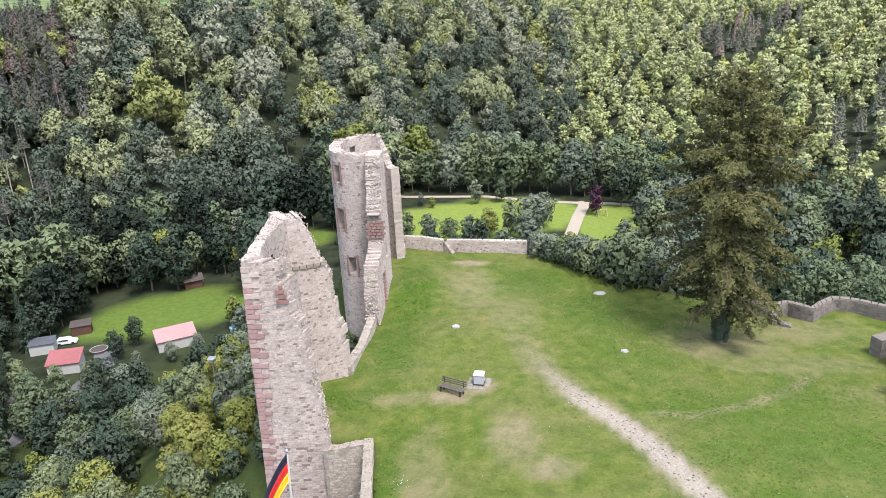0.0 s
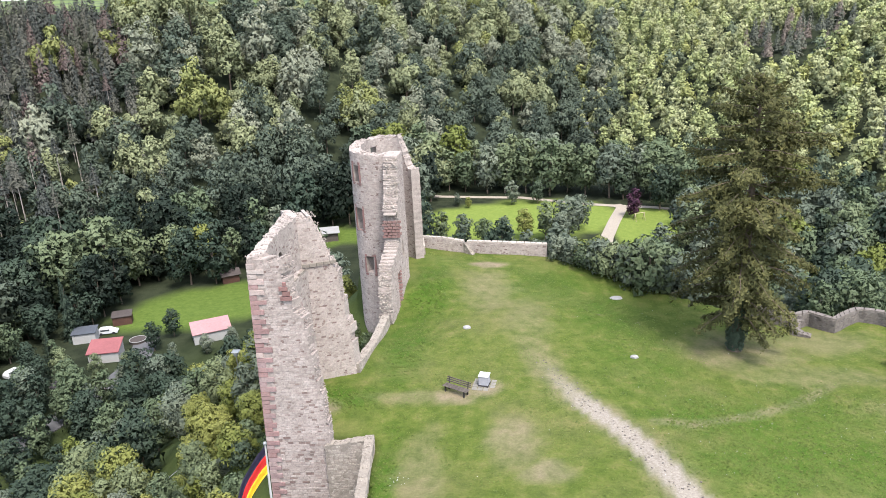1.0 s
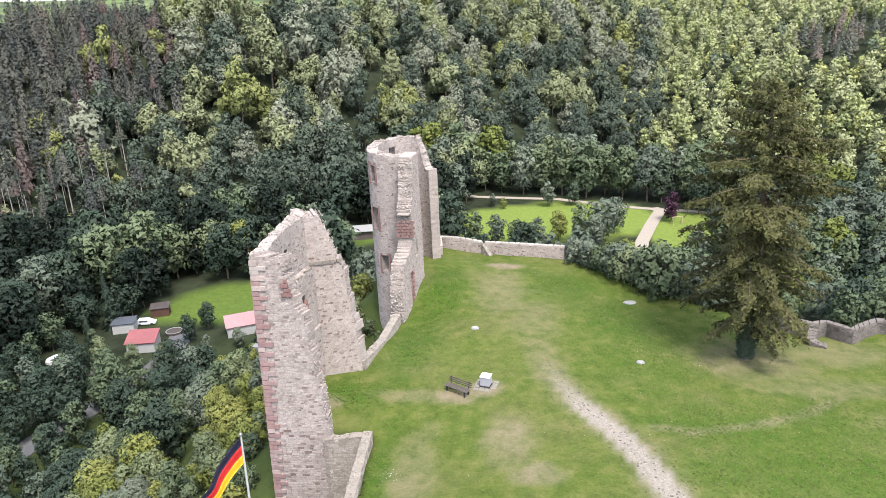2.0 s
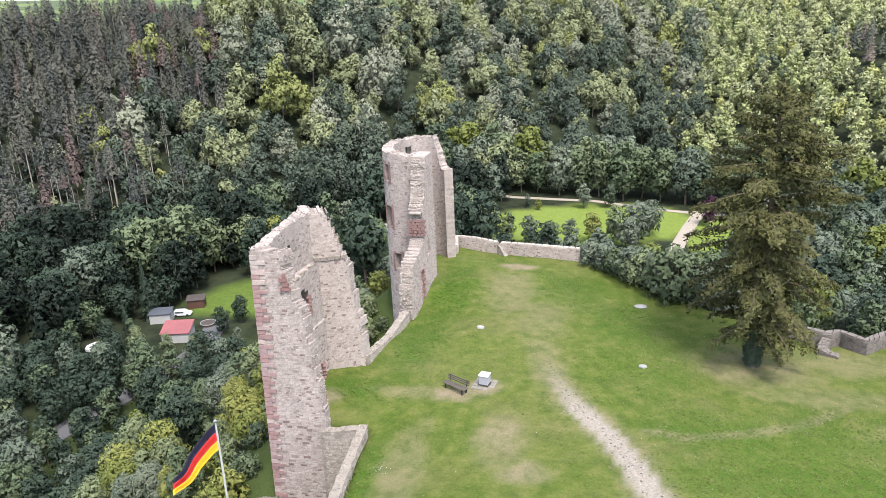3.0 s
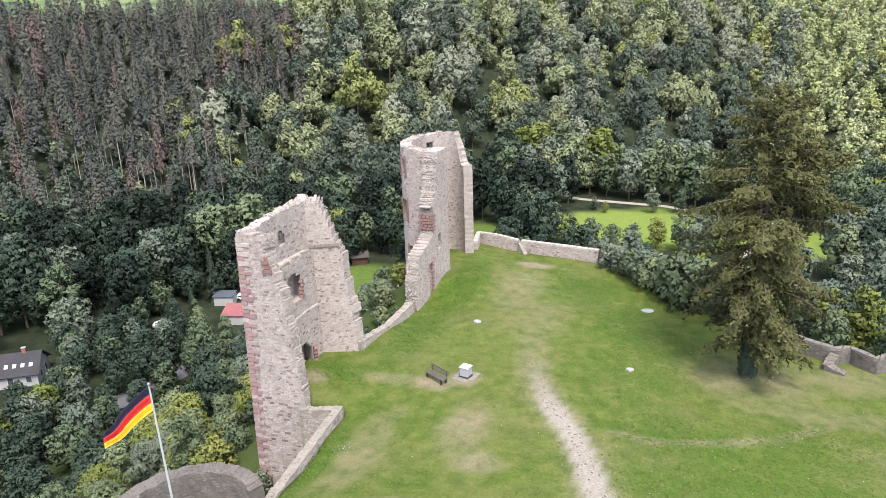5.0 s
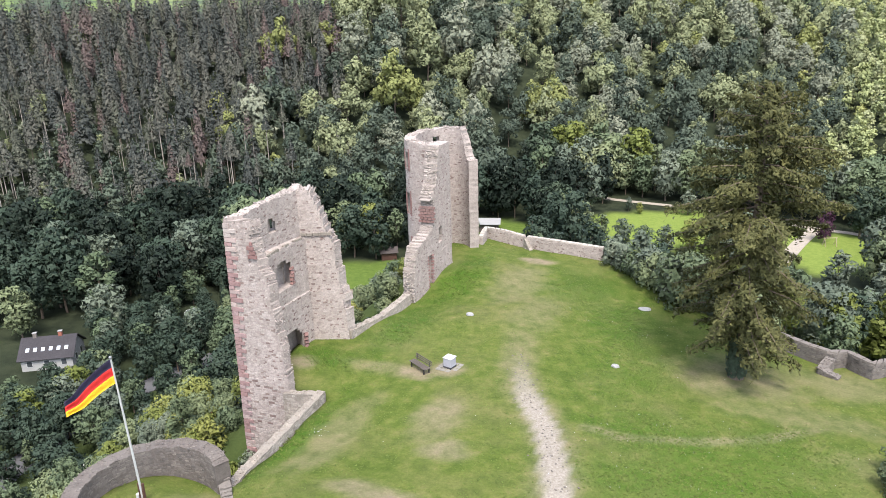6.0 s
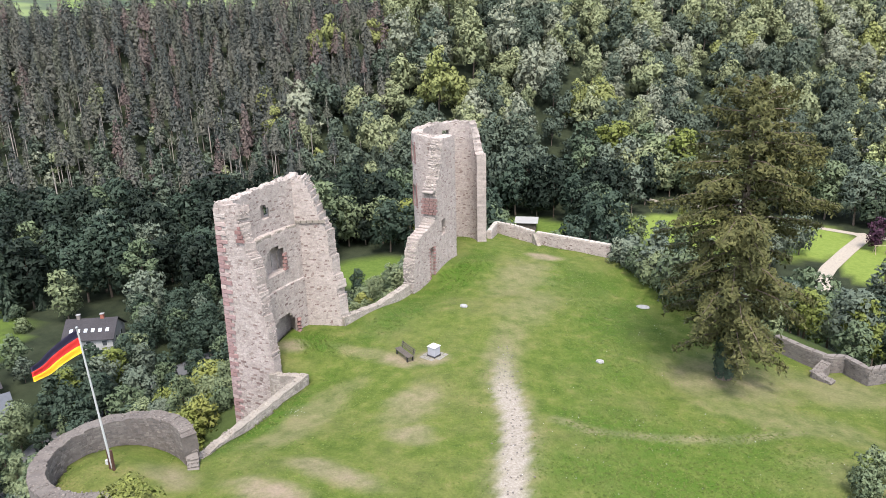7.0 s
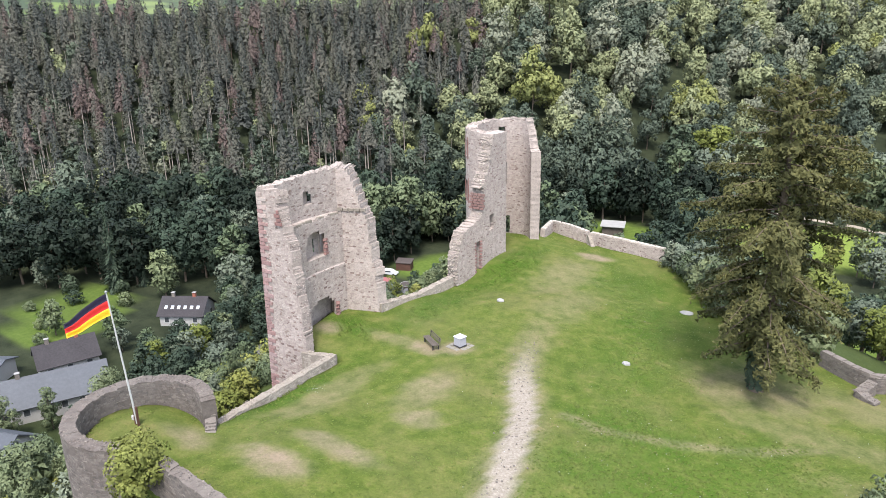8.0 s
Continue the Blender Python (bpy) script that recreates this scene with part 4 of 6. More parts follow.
def crown(lobes, count, size, low=-0.5, tufts=9):
    """Leaf clumps over a heap of lobes (centre, radius), each lobe broken into smaller tufts."""
    L = np.array(lobes, float)
    mid = np.average(L[:, :3], axis=0, weights=L[:, 3] ** 2)
    e = unit(trng.normal(size=(len(L), tufts, 3)) + np.array([0, 0, 0.25]))
    C = (L[:, None, :3] + e * L[:, None, 3:] * trng.uniform(0.5, 0.82, (len(L), tufts, 1)) * np.array([1, 1, 0.85])).reshape(-1, 3).astype(np.float32)
    R = (L[:, None, 3] * trng.uniform(0.28, 0.5, (len(L), tufts))).ravel().astype(np.float32)
    many = count * 3
    k = trng.choice(len(R), many, p=(R ** 2 / (R ** 2).sum()).astype(float) / (R ** 2 / (R ** 2).sum()).astype(float).sum())
    d = unit(trng.normal(size=(many, 3)))
    d[:, 2] = np.where(d[:, 2] < low, -d[:, 2], d[:, 2])
    pos = C[k] + d * (R[k] * trng.uniform(0.85, 1.12, many))[:, None]
    gap = np.sqrt(np.maximum(0, (pos ** 2).sum(1)[:, None] + (C ** 2).sum(1)[None] - 2 * pos @ C.T))
    inside = ((gap < 0.8 * R[None]) & (np.arange(len(R))[None] != k[:, None])).any(1)
    pos, d, k = pos[~inside][:count], d[~inside][:count], k[~inside][:count]
    count = len(pos)
    nrm = d + trng.normal(size=d.shape) * 0.3 + np.array([0, 0, 0.1])
    soft = 0.3 * d + 0.5 * unit(pos - L[k // tufts, :3]) + 0.5 * unit(pos - mid) + trng.normal(size=d.shape) * 0.06
    m = count // 6                                   # the dense inside of the crown
    j, e = trng.choice(len(L), m, p=L[:, 3] ** 2 / (L[:, 3] ** 2).sum()), unit(trng.normal(size=(m, 3)))
    core = L[j, :3] + e * L[j, 3:] * 0.45
    pos, nrm, soft = np.vstack([pos, core]), np.vstack([nrm, e]), np.vstack([soft, e])
    wide = np.concatenate([size * trng.uniform(0.6, 1.35, count), np.maximum(size * 1.4, L[j, 3] * 0.42)])
    return leaf_quads(pos, nrm, wide, soft=soft)


def lobes_for(h, w, n, base=0.3, taper=1.0):
    """Lobes heaped into a crown of height h and half width w."""
    out = []
    for i in range(n):
        f = (i + 0.5) / n
        z = h * (base + (1 - base) * (0.12 + 0.80 * f))
        prof = math.sin(math.pi * min(1, 0.18 + 0.78 * f) ** taper) ** 0.7
        a = i * 2.4 + trng.normal(0, 0.3)
        r = w * prof * trng.uniform(0.25, 0.72)
        out.append((r * math.cos(a), r * math.sin(a), z, w * trng.uniform(0.34, 0.58) * (0.75 + 0.35 * prof)))
    out.append((0, 0, h * 0.88, w * 0.36))
    out.append((0, 0, h * (base + 0.35 * (1 - base)), w * 0.62))
    return out


def dome_lobes(h, w, base=0.3):
    """Lobes over a domed crown, as of an old forest tree."""
    out = []
    for f, n in ((0.0, 7), (0.38, 6), (0.7, 4), (0.95, 1)):
        turn = trng.uniform(0, 6.28)
        for i in range(n):
            a = turn + i * math.tau / n + trng.normal(0, 0.35)
            r = w * 0.64 * math.cos(f * 1.5) * trng.uniform(0.6, 1.3)
            out.append((r * math.cos(a), r * math.sin(a), h * (base + 0.12 + (0.86 - base - 0.12) * f) + trng.normal(0, 0.07) * h, w * trng.uniform(0.24, 0.48)))
    out.append((0, 0, h * 0.55, w * 0.6))
    return out


def trunk_bits(h, r, lobes, limbs=6):
    bits = [tube_arrays((0, 0, -0.6), (0.02 * h, 0, h * 0.4), r, r * 0.72, 7), tube_arrays((0.02 * h, 0, h * 0.4), (0, 0.01 * h, h * 0.82), r * 0.72, r * 0.2, 6)]
    for i in range(limbs):
        x, y, z, _ = lobes[i * len(lobes) // limbs]
        bits.append(tube_arrays((0.015 * h, 0, h * (0.25 + 0.06 * i)), (x, y, z), r * 0.36, r * 0.1, 5))
    return bits


class Kind:
    """One shape of tree: a trunk mesh and a crown mesh, shared by its trees."""

    def __init__(self, h, w, lobes, leaves, size, base, r):
        lb = lobes_for(h, w, lobes, base)
        V, F, N = crown(lb, leaves, size)
        self.crown = mesh_from(V, F, name="crown", smooth_faces=True, normals=N)
        self.trunk = mesh_from(*join_arrays(trunk_bits(h, r, lb)), name="trunk")
        self.h, self.leaves = h, (V, F, N)
        self.stem = join_arrays(trunk_bits(h, r, lb, 4))
        self.done = {}

    def stand(self, x, y, size, leaf, label, category="tree", name="tree", group="", z=None):
        key = leaf.name
        if key not in self.done:
            c = self.crown.copy()
            c.materials.append(leaf)
            t = self.trunk.copy()
            t.materials.append(BARK)
            self.done[key] = (c, t)
        c, t = self.done[key]
        z = ground_z(x, y) - 0.1 if z is None else z
        root = thing(name, pose(x, y, z, 0, 0, trng.uniform(0, 360)) @ Matrix.Scale(size / self.h, 4), label, category, group)
        for nm, me in (("trunk", t), ("crown", c)):
            o = new(nm, me)
            o.parent = root
        return root


def conifer_arrays(h, w, tiers, per, size, base=0.1, droop=0.35, slim=1.0):
    """Boughs in tiers round a stem, as drooping sprays that point outwards."""
    f = np.repeat(np.linspace(0, 1, tiers), per)
    n = len(f)
    f = np.clip(f + trng.normal(0, 0.25 / tiers, n), 0, 0.995)
    a = trng.uniform(0, 2 * np.pi, n)
    ring = 0.8 + 0.35 * np.sin(3 * a + 9 * f) * np.sin(5 * a - 23 * f)
    reach = w * (1 - f) ** (0.8 * slim) * trng.uniform(0.45, 1.0, n) * ring + 0.04 * w
    z = h * (base + (1 - base) * f)
    out = np.stack([np.cos(a), np.sin(a), np.zeros(n)], 1)
    side = np.stack([-np.sin(a), np.cos(a), np.zeros(n)], 1)
    tip = out * reach[:, None] + np.stack([np.zeros(n), np.zeros(n), z - droop * reach], 1)
    long = np.minimum(reach * 0.95, size * trng.uniform(0.9, 1.7, n) * (0.6 + 0.4 * (1 - f)))[:, None]
    back = tip - (out - np.array([0, 0, droop * 0.7])) * long
    half = side * (0.36 * size * trng.uniform(0.6, 1.2, n) * (0.45 + 0.55 * (1 - f)))[:, None]
    c = np.stack([back + half + (0, 0, 0.1), tip - (0, 0, 0.12 * size), back - half], 1)
    flip = np.cross(c[:, 1] - c[:, 0], c[:, 2] - c[:, 0])[:, 2] < 0
    c[flip] = c[flip][:, ::-1]
    c += trng.normal(size=c.shape) * size * 0.07
    soft = unit(out * 0.8 + np.array([0, 0, 0.55]) + trng.normal(size=(n, 3)) * 0.2)
    return c.reshape(-1, 3), np.arange(3 * n).reshape(-1, 3), np.repeat(soft, 3, 0)


def cone_arrays(h, w, count, size, base=0.15):
    """A slim pointed conifer, its boughs overlapping in ragged tiers."""
    f = 1 - np.sqrt(trng.uniform(0, 1, count))
    a = trng.uniform(0, 2 * np.pi, count)
    tier = 0.82 + 0.18 * np.cos(2 * np.pi * 9 * f) + 0.14 * np.sin(3 * a + 11 * f)
    reach = w * (1 - f) ** 0.75 * tier * trng.uniform(0.7, 1.05, count)
    out = np.stack([np.cos(a), np.sin(a), np.zeros(count)], 1)
    pos = out * reach[:, None]
    pos[:, 2] = h * (base + (1 - base) * f) + trng.normal(0, 0.15, count)
    nrm = out * 0.8 + np.array([0, 0, 0.55]) + trng.normal(size=(count, 3)) * 0.3
    soft = out * 0.8 + np.array([0, 0, 0.5]) + trng.normal(size=(count, 3)) * 0.12
    return leaf_quads(pos, nrm, size * trng.uniform(0.6, 1.2, count) * (0.45 + 0.55 * (1 - f)), 1.3, soft=soft)


class Wood:
    """A wood of many trees joined into one mesh."""

    def __init__(self):
        self.v, self.f, self.m, self.k, self.n = [], [], [], [], 0

    def add(self, V, F, N, mat, x, y, z, s, turn):
        c, k = math.cos(turn), math.sin(turn)
        W = np.empty_like(V)
        W[:, 0] = (V[:, 0] * c - V[:, 1] * k) * s[0] + x
        W[:, 1] = (V[:, 0] * k + V[:, 1] * c) * s[0] + y
        W[:, 2] = V[:, 2] * s[1] + z
        if N is not None:
            self.k.append(np.stack([N[:, 0] * c - N[:, 1] * k, N[:, 0] * k + N[:, 1] * c, N[:, 2]], 1))
        self.v.append(W), self.f.append(F + self.n), self.m.append(np.full(len(F), mat))
        self.n += len(V)

    def finish(self, name, mats, label):
        ob = link(name, mesh_from(np.vstack(self.v), np.vstack(self.f), np.concatenate(self.m), True, name, np.vstack(self.k) if self.k else None), mats)
        return tagged(ob, label, "trees", kind="stuff")


def spread(x0, x1, y0, y1, gap, keep, seed):
    """Places about gap apart, in a jittered grid, where keep(x, y) holds."""
    r = np.random.default_rng(seed)
    gx, gy = np.meshgrid(np.arange(x0, x1, gap), np.arange(y0, y1, gap * 0.87))
    gx = gx + (np.arange(gx.shape[0]) % 2)[:, None] * gap / 2
    x, y = (gx + r.uniform(-0.5, 0.5, gx.shape) * gap).ravel(), (gy + r.uniform(-0.5, 0.5, gy.shape) * gap).ravel()
    ok = keep(x, y)
    return np.stack([x[ok], y[ok]], 1)


def hill_side(x, y):
    return -0.62 * x + 0.78 * (y - 262)


def far_side(x, y):
    return 0.85 * (x - 85) + 0.53 * (y - 255)


def in_view(x, y):
    """The fan of country that the flight looks over."""
    a = np.degrees(np.arctan2(x - 8, y + 12))
    return (a > -68) & (a < 34)


HOMES = [(-104.5, 88.8), (-102.5, 62.5), (-92.5, 53), (-112, 52.5), (-80, 38.5), (-75.3, 124.6), (-56.6, 133.4), (-84.6, 133.5), (-80.8, 142.5), (-45.5, 201.5), (23, 158)]


def clear_of_homes(x, y):
    ok = np.ones(np.shape(x), bool)
    for hx, hy in HOMES:
        big = hy < 100
        ok &= np.hypot(x - hx - (5 if big else 4), y - hy + (4 if big else 6)) > (11.5 if big else 10)
    ok &= np.hypot((x + 36) / 13, (y - 186) / 18) > 1
    ok &= np.hypot((x + 54) / 12, (y - 126) / 14) > 1
    return ok


def build_woods():
    broad = []
    for i in range(7):
        lb = dome_lobes(14.5 + 0.8 * i, 6.7 + 1.1 * (i * 3 % 5) / 4, 0.2)
        broad.append((crown(lb, 1400, 0.74, -0.3), join_arrays(trunk_bits(16, 0.28, lb, 3))))
    light = []
    for i in range(4):
        lb = dome_lobes(13, 4.9, 0.15)
        light.append((crown(lb, 300, 1.0, -0.1, 6), None))
    stem = tube_arrays((0, 0, -1), (0, 0, 15), 0.2, 0.06, 5)
    spruce = [(cone_arrays(16.5, 2.7, 340, 0.95, b), stem) for b in (0.14, 0.3, 0.2, 0.42)]
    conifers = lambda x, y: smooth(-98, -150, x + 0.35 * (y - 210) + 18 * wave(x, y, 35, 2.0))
    w = Wood()
    trunks = Wood()
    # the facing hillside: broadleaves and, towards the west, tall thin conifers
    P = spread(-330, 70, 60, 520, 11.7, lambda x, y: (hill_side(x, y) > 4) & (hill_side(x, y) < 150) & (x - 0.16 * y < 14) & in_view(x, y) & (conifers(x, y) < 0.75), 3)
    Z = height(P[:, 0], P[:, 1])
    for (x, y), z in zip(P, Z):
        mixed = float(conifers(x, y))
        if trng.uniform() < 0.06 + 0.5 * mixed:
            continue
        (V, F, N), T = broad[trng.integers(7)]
        # darker leaves are likelier lower down, painting the shade at the hill's foot
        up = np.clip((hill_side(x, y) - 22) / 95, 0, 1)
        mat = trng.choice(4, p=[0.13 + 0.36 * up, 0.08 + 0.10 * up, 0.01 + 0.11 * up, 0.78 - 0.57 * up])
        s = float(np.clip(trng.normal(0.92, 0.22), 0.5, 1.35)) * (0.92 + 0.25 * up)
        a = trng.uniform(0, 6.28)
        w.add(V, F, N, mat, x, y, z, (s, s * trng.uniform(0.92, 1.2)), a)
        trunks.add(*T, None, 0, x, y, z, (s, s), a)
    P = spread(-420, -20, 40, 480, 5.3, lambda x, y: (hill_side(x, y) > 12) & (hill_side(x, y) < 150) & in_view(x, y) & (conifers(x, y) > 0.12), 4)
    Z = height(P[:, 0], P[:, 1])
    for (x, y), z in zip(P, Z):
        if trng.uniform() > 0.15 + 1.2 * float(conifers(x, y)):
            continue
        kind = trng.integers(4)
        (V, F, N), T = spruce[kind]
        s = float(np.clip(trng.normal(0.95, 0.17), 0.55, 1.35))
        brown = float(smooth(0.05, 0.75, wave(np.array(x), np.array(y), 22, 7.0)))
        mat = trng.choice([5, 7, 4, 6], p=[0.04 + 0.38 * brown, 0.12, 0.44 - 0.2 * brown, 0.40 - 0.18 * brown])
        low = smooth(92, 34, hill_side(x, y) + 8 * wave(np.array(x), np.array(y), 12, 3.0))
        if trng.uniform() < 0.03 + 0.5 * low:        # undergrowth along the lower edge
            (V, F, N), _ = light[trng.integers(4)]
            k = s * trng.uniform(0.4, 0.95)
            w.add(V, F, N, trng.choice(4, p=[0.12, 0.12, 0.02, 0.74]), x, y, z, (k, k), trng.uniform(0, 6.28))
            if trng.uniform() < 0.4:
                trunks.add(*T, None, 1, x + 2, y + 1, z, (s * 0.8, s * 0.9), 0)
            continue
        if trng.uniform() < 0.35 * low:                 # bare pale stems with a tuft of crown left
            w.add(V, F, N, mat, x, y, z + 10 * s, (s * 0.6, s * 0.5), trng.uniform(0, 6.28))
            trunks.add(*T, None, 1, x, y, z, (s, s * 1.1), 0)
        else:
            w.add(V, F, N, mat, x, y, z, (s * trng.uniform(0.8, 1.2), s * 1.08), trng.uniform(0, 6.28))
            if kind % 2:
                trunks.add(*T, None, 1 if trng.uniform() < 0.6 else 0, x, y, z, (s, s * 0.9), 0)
    for x, y, k, s, mat in ((-162, 273, 0, 1.2, 2), (-166, 268, 2, 0.8, 2), (-161, 223, 3, 0.75, 2), (-150, 214, 4, 0.7, 2), (-143, 222, 5, 0.7, 1), (-152, 316, 6, 1.0, 2)):
        (V, F, N), T = broad[k]
        z = ground_z(x, y)
        w.add(V, F, N, mat, x, y, z, (s, s * 1.15), 1.0 * k)
        trunks.add(*T, None, 0, x, y, z, (s, s), 1.0 * k)
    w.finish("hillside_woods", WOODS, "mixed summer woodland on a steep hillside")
    trunks.finish("hillside_trunks", [BARK, PALE_BARK], "trunks of the hillside woodland")
    # the brighter slope beyond the side valley
    w = Wood()
    P = spread(20, 330, 60, 640, 8.2, lambda x, y: (far_side(x, y) > 3) & (far_side(x, y) < 260) & (x - 0.16 * y > -14) & in_view(x, y) & (lawn_mask(x, y) < 0.2), 5)
    Z = height(P[:, 0], P[:, 1])
    for (x, y), z in zip(P, Z):
        s = trng.uniform(0.75, 1.15)
        stand = math.hypot((x - 150) / 26, (y - 352) / 30) < 1 or math.hypot((x - 158) / 26, (y - 232) / 30) < 1
        if stand and trng.uniform() < 0.75:
            (V, F, N), _ = spruce[trng.integers(4)]
            w.add(V, F, N, 5 if y > 300 and trng.uniform() < 0.5 else 4, x, y, z, (s * 1.0, s * 0.9), trng.uniform(0, 6.28))
        else:
            (V, F, N), _ = light[trng.integers(4)]
            w.add(V, F, N, trng.choice(4, p=[0.42, 0.46, 0.07, 0.05]), x, y, z, (s * 0.88, s * 0.9), trng.uniform(0, 6.28))
    w.finish("far_slope_woods", FARWOODS, "pale green woodland on the far slope")


def build_spruce():
    """The lone old spruce on the plateau."""
    x, y = 20.0, 46.2
    root = thing("spruce_tree", pose(x, y, ground_z(x, y)), "tall old spruce with sparse drooping olive boughs standing on grass", "tree")
    h = 19.4
    bits = [tube_arrays((0, 0, -0.4), (0, 0.05, 0.8), 0.62, 0.42, 10), tube_arrays((0, 0.05, 0.8), (0.1, 0, 9), 0.42, 0.28, 8), tube_arrays((0.1, 0, 9), (0, 0, h), 0.28, 0.03, 7)]
    link("trunk", mesh_from(*join_arrays(bits)), BARK, root)
    limbs, pos, nrm, siz, soft = [], [], [], [], []
    n = 118
    for i in range(n):
        f = (i / n) ** 0.92
        z = 2.6 + (h - 2.7) * f
        a = i * 2.399 + trng.normal(0, 0.3)
        prof = np.interp(f, [0, 0.15, 0.3, 0.45, 0.6, 0.7, 0.8, 0.9, 0.97, 1.0], [3.7, 4.2, 4.3, 4.7, 5.2, 4.8, 3.9, 2.8, 1.3, 0.3])
        reach = prof * trng.uniform(0.62, 1.08)
        if trng.uniform() < 0.14:
            reach *= 0.5
        o = np.array([math.cos(a), math.sin(a), 0])
        side = np.array([-o[1], o[0], 0])
        rise = np.interp(f, [0, 0.2, 0.55, 0.8, 1], [-0.10, -0.08, 0.16, 0.25, 0.7])
        sag = np.interp(f, [0, 0.3, 0.6, 1], [0.36, 0.40, 0.30, 0.25])
        bow = lambda t: reach * (rise * t - sag * t * t + 0.10 * t ** 3)
        last = np.array([0, 0, z])
        for k in range(1, 6):
            t = k / 5
            p = o * reach * t + np.array([0, 0, z + bow(t)]) + trng.normal(0, 0.04, 3)
            limbs.append(tube_arrays(last, p, 0.075 * (1.35 - t) * (1.1 - 0.6 * f), 0.075 * (1.15 - t) * (1.1 - 0.6 * f), 4))
            last = p
        # twigs to both sides, each hung with needle sprays
        for t in np.linspace(0.2, 1.0, max(4, int(reach * 3.4))):
            for hand in (-1, 1):
                if trng.uniform() < 0.12:
                    continue
                long = (0.25 + 0.34 * reach * (1.02 - t) * min(1, t * 3)) * trng.uniform(0.6, 1.2)
                way = unit(side * hand * 0.8 + o * trng.uniform(0.35, 0.8) + np.array([0, 0, -0.18]))
                root_at = o * reach * t + np.array([0, 0, z + bow(t)])
                m = int(9 + 17 * long)
                q = trng.uniform(0.0, 1.0, m)[:, None]
                hang = trng.exponential(0.20, (m, 1)) * (0.5 + 0.5 * np.sin(3.1 * q))
                pos.append(root_at + way * long * q + trng.normal(size=(m, 3)) * 0.06 - np.array([0, 0, 1.0]) * (hang + 0.16 * long * q ** 2))
                nrm.append(np.tile([0, 0, 0.5], (m, 1)) + o * 0.5 + trng.normal(size=(m, 3)) * 0.5)
                soft.append(np.tile([0, 0, 0.75], (m, 1)) + o * 0.6 + way * 0.2 + trng.normal(size=(m, 3)) * 0.2)
                siz.append(trng.uniform(0.07, 0.16, m))
    # ivy on the foot of the trunk
    m = 1500
    q, a = trng.uniform(0, 1, m) ** 1.3, trng.uniform(0, 6.28, m)
    r = (0.42 + 0.3 * np.sin(2.6 * q + 0.4)) * trng.uniform(0.7, 1.1, m)
    o = np.stack([np.cos(a), np.sin(a), np.full(m, 0.2)], 1)
    V, F, N = leaf_quads(np.stack([np.cos(a) * r, np.sin(a) * r, 0.2 + 4.6 * q], 1), o + trng.normal(size=(m, 3)) * 0.3, trng.uniform(0.14, 0.26, m), soft=o)
    tagged(link("ivy", mesh_from(V, F, smooth_faces=True, normals=N), LEAF[3], root, "dark ivy round the foot of the trunk"), kind="stuff")
    tagged(link("branchwork", mesh_from(*join_arrays(limbs)), BARK, root, "bare brown branches"), kind="stuff")
    V, F, N = leaf_quads(np.vstack(pos), np.vstack(nrm), np.concatenate(siz), 2.6, 0.5, np.vstack(soft))
    tagged(link("foliage", mesh_from(V, F, smooth_faces=True, normals=N), NEEDLE, root, "olive green needle sprays"), kind="stuff")


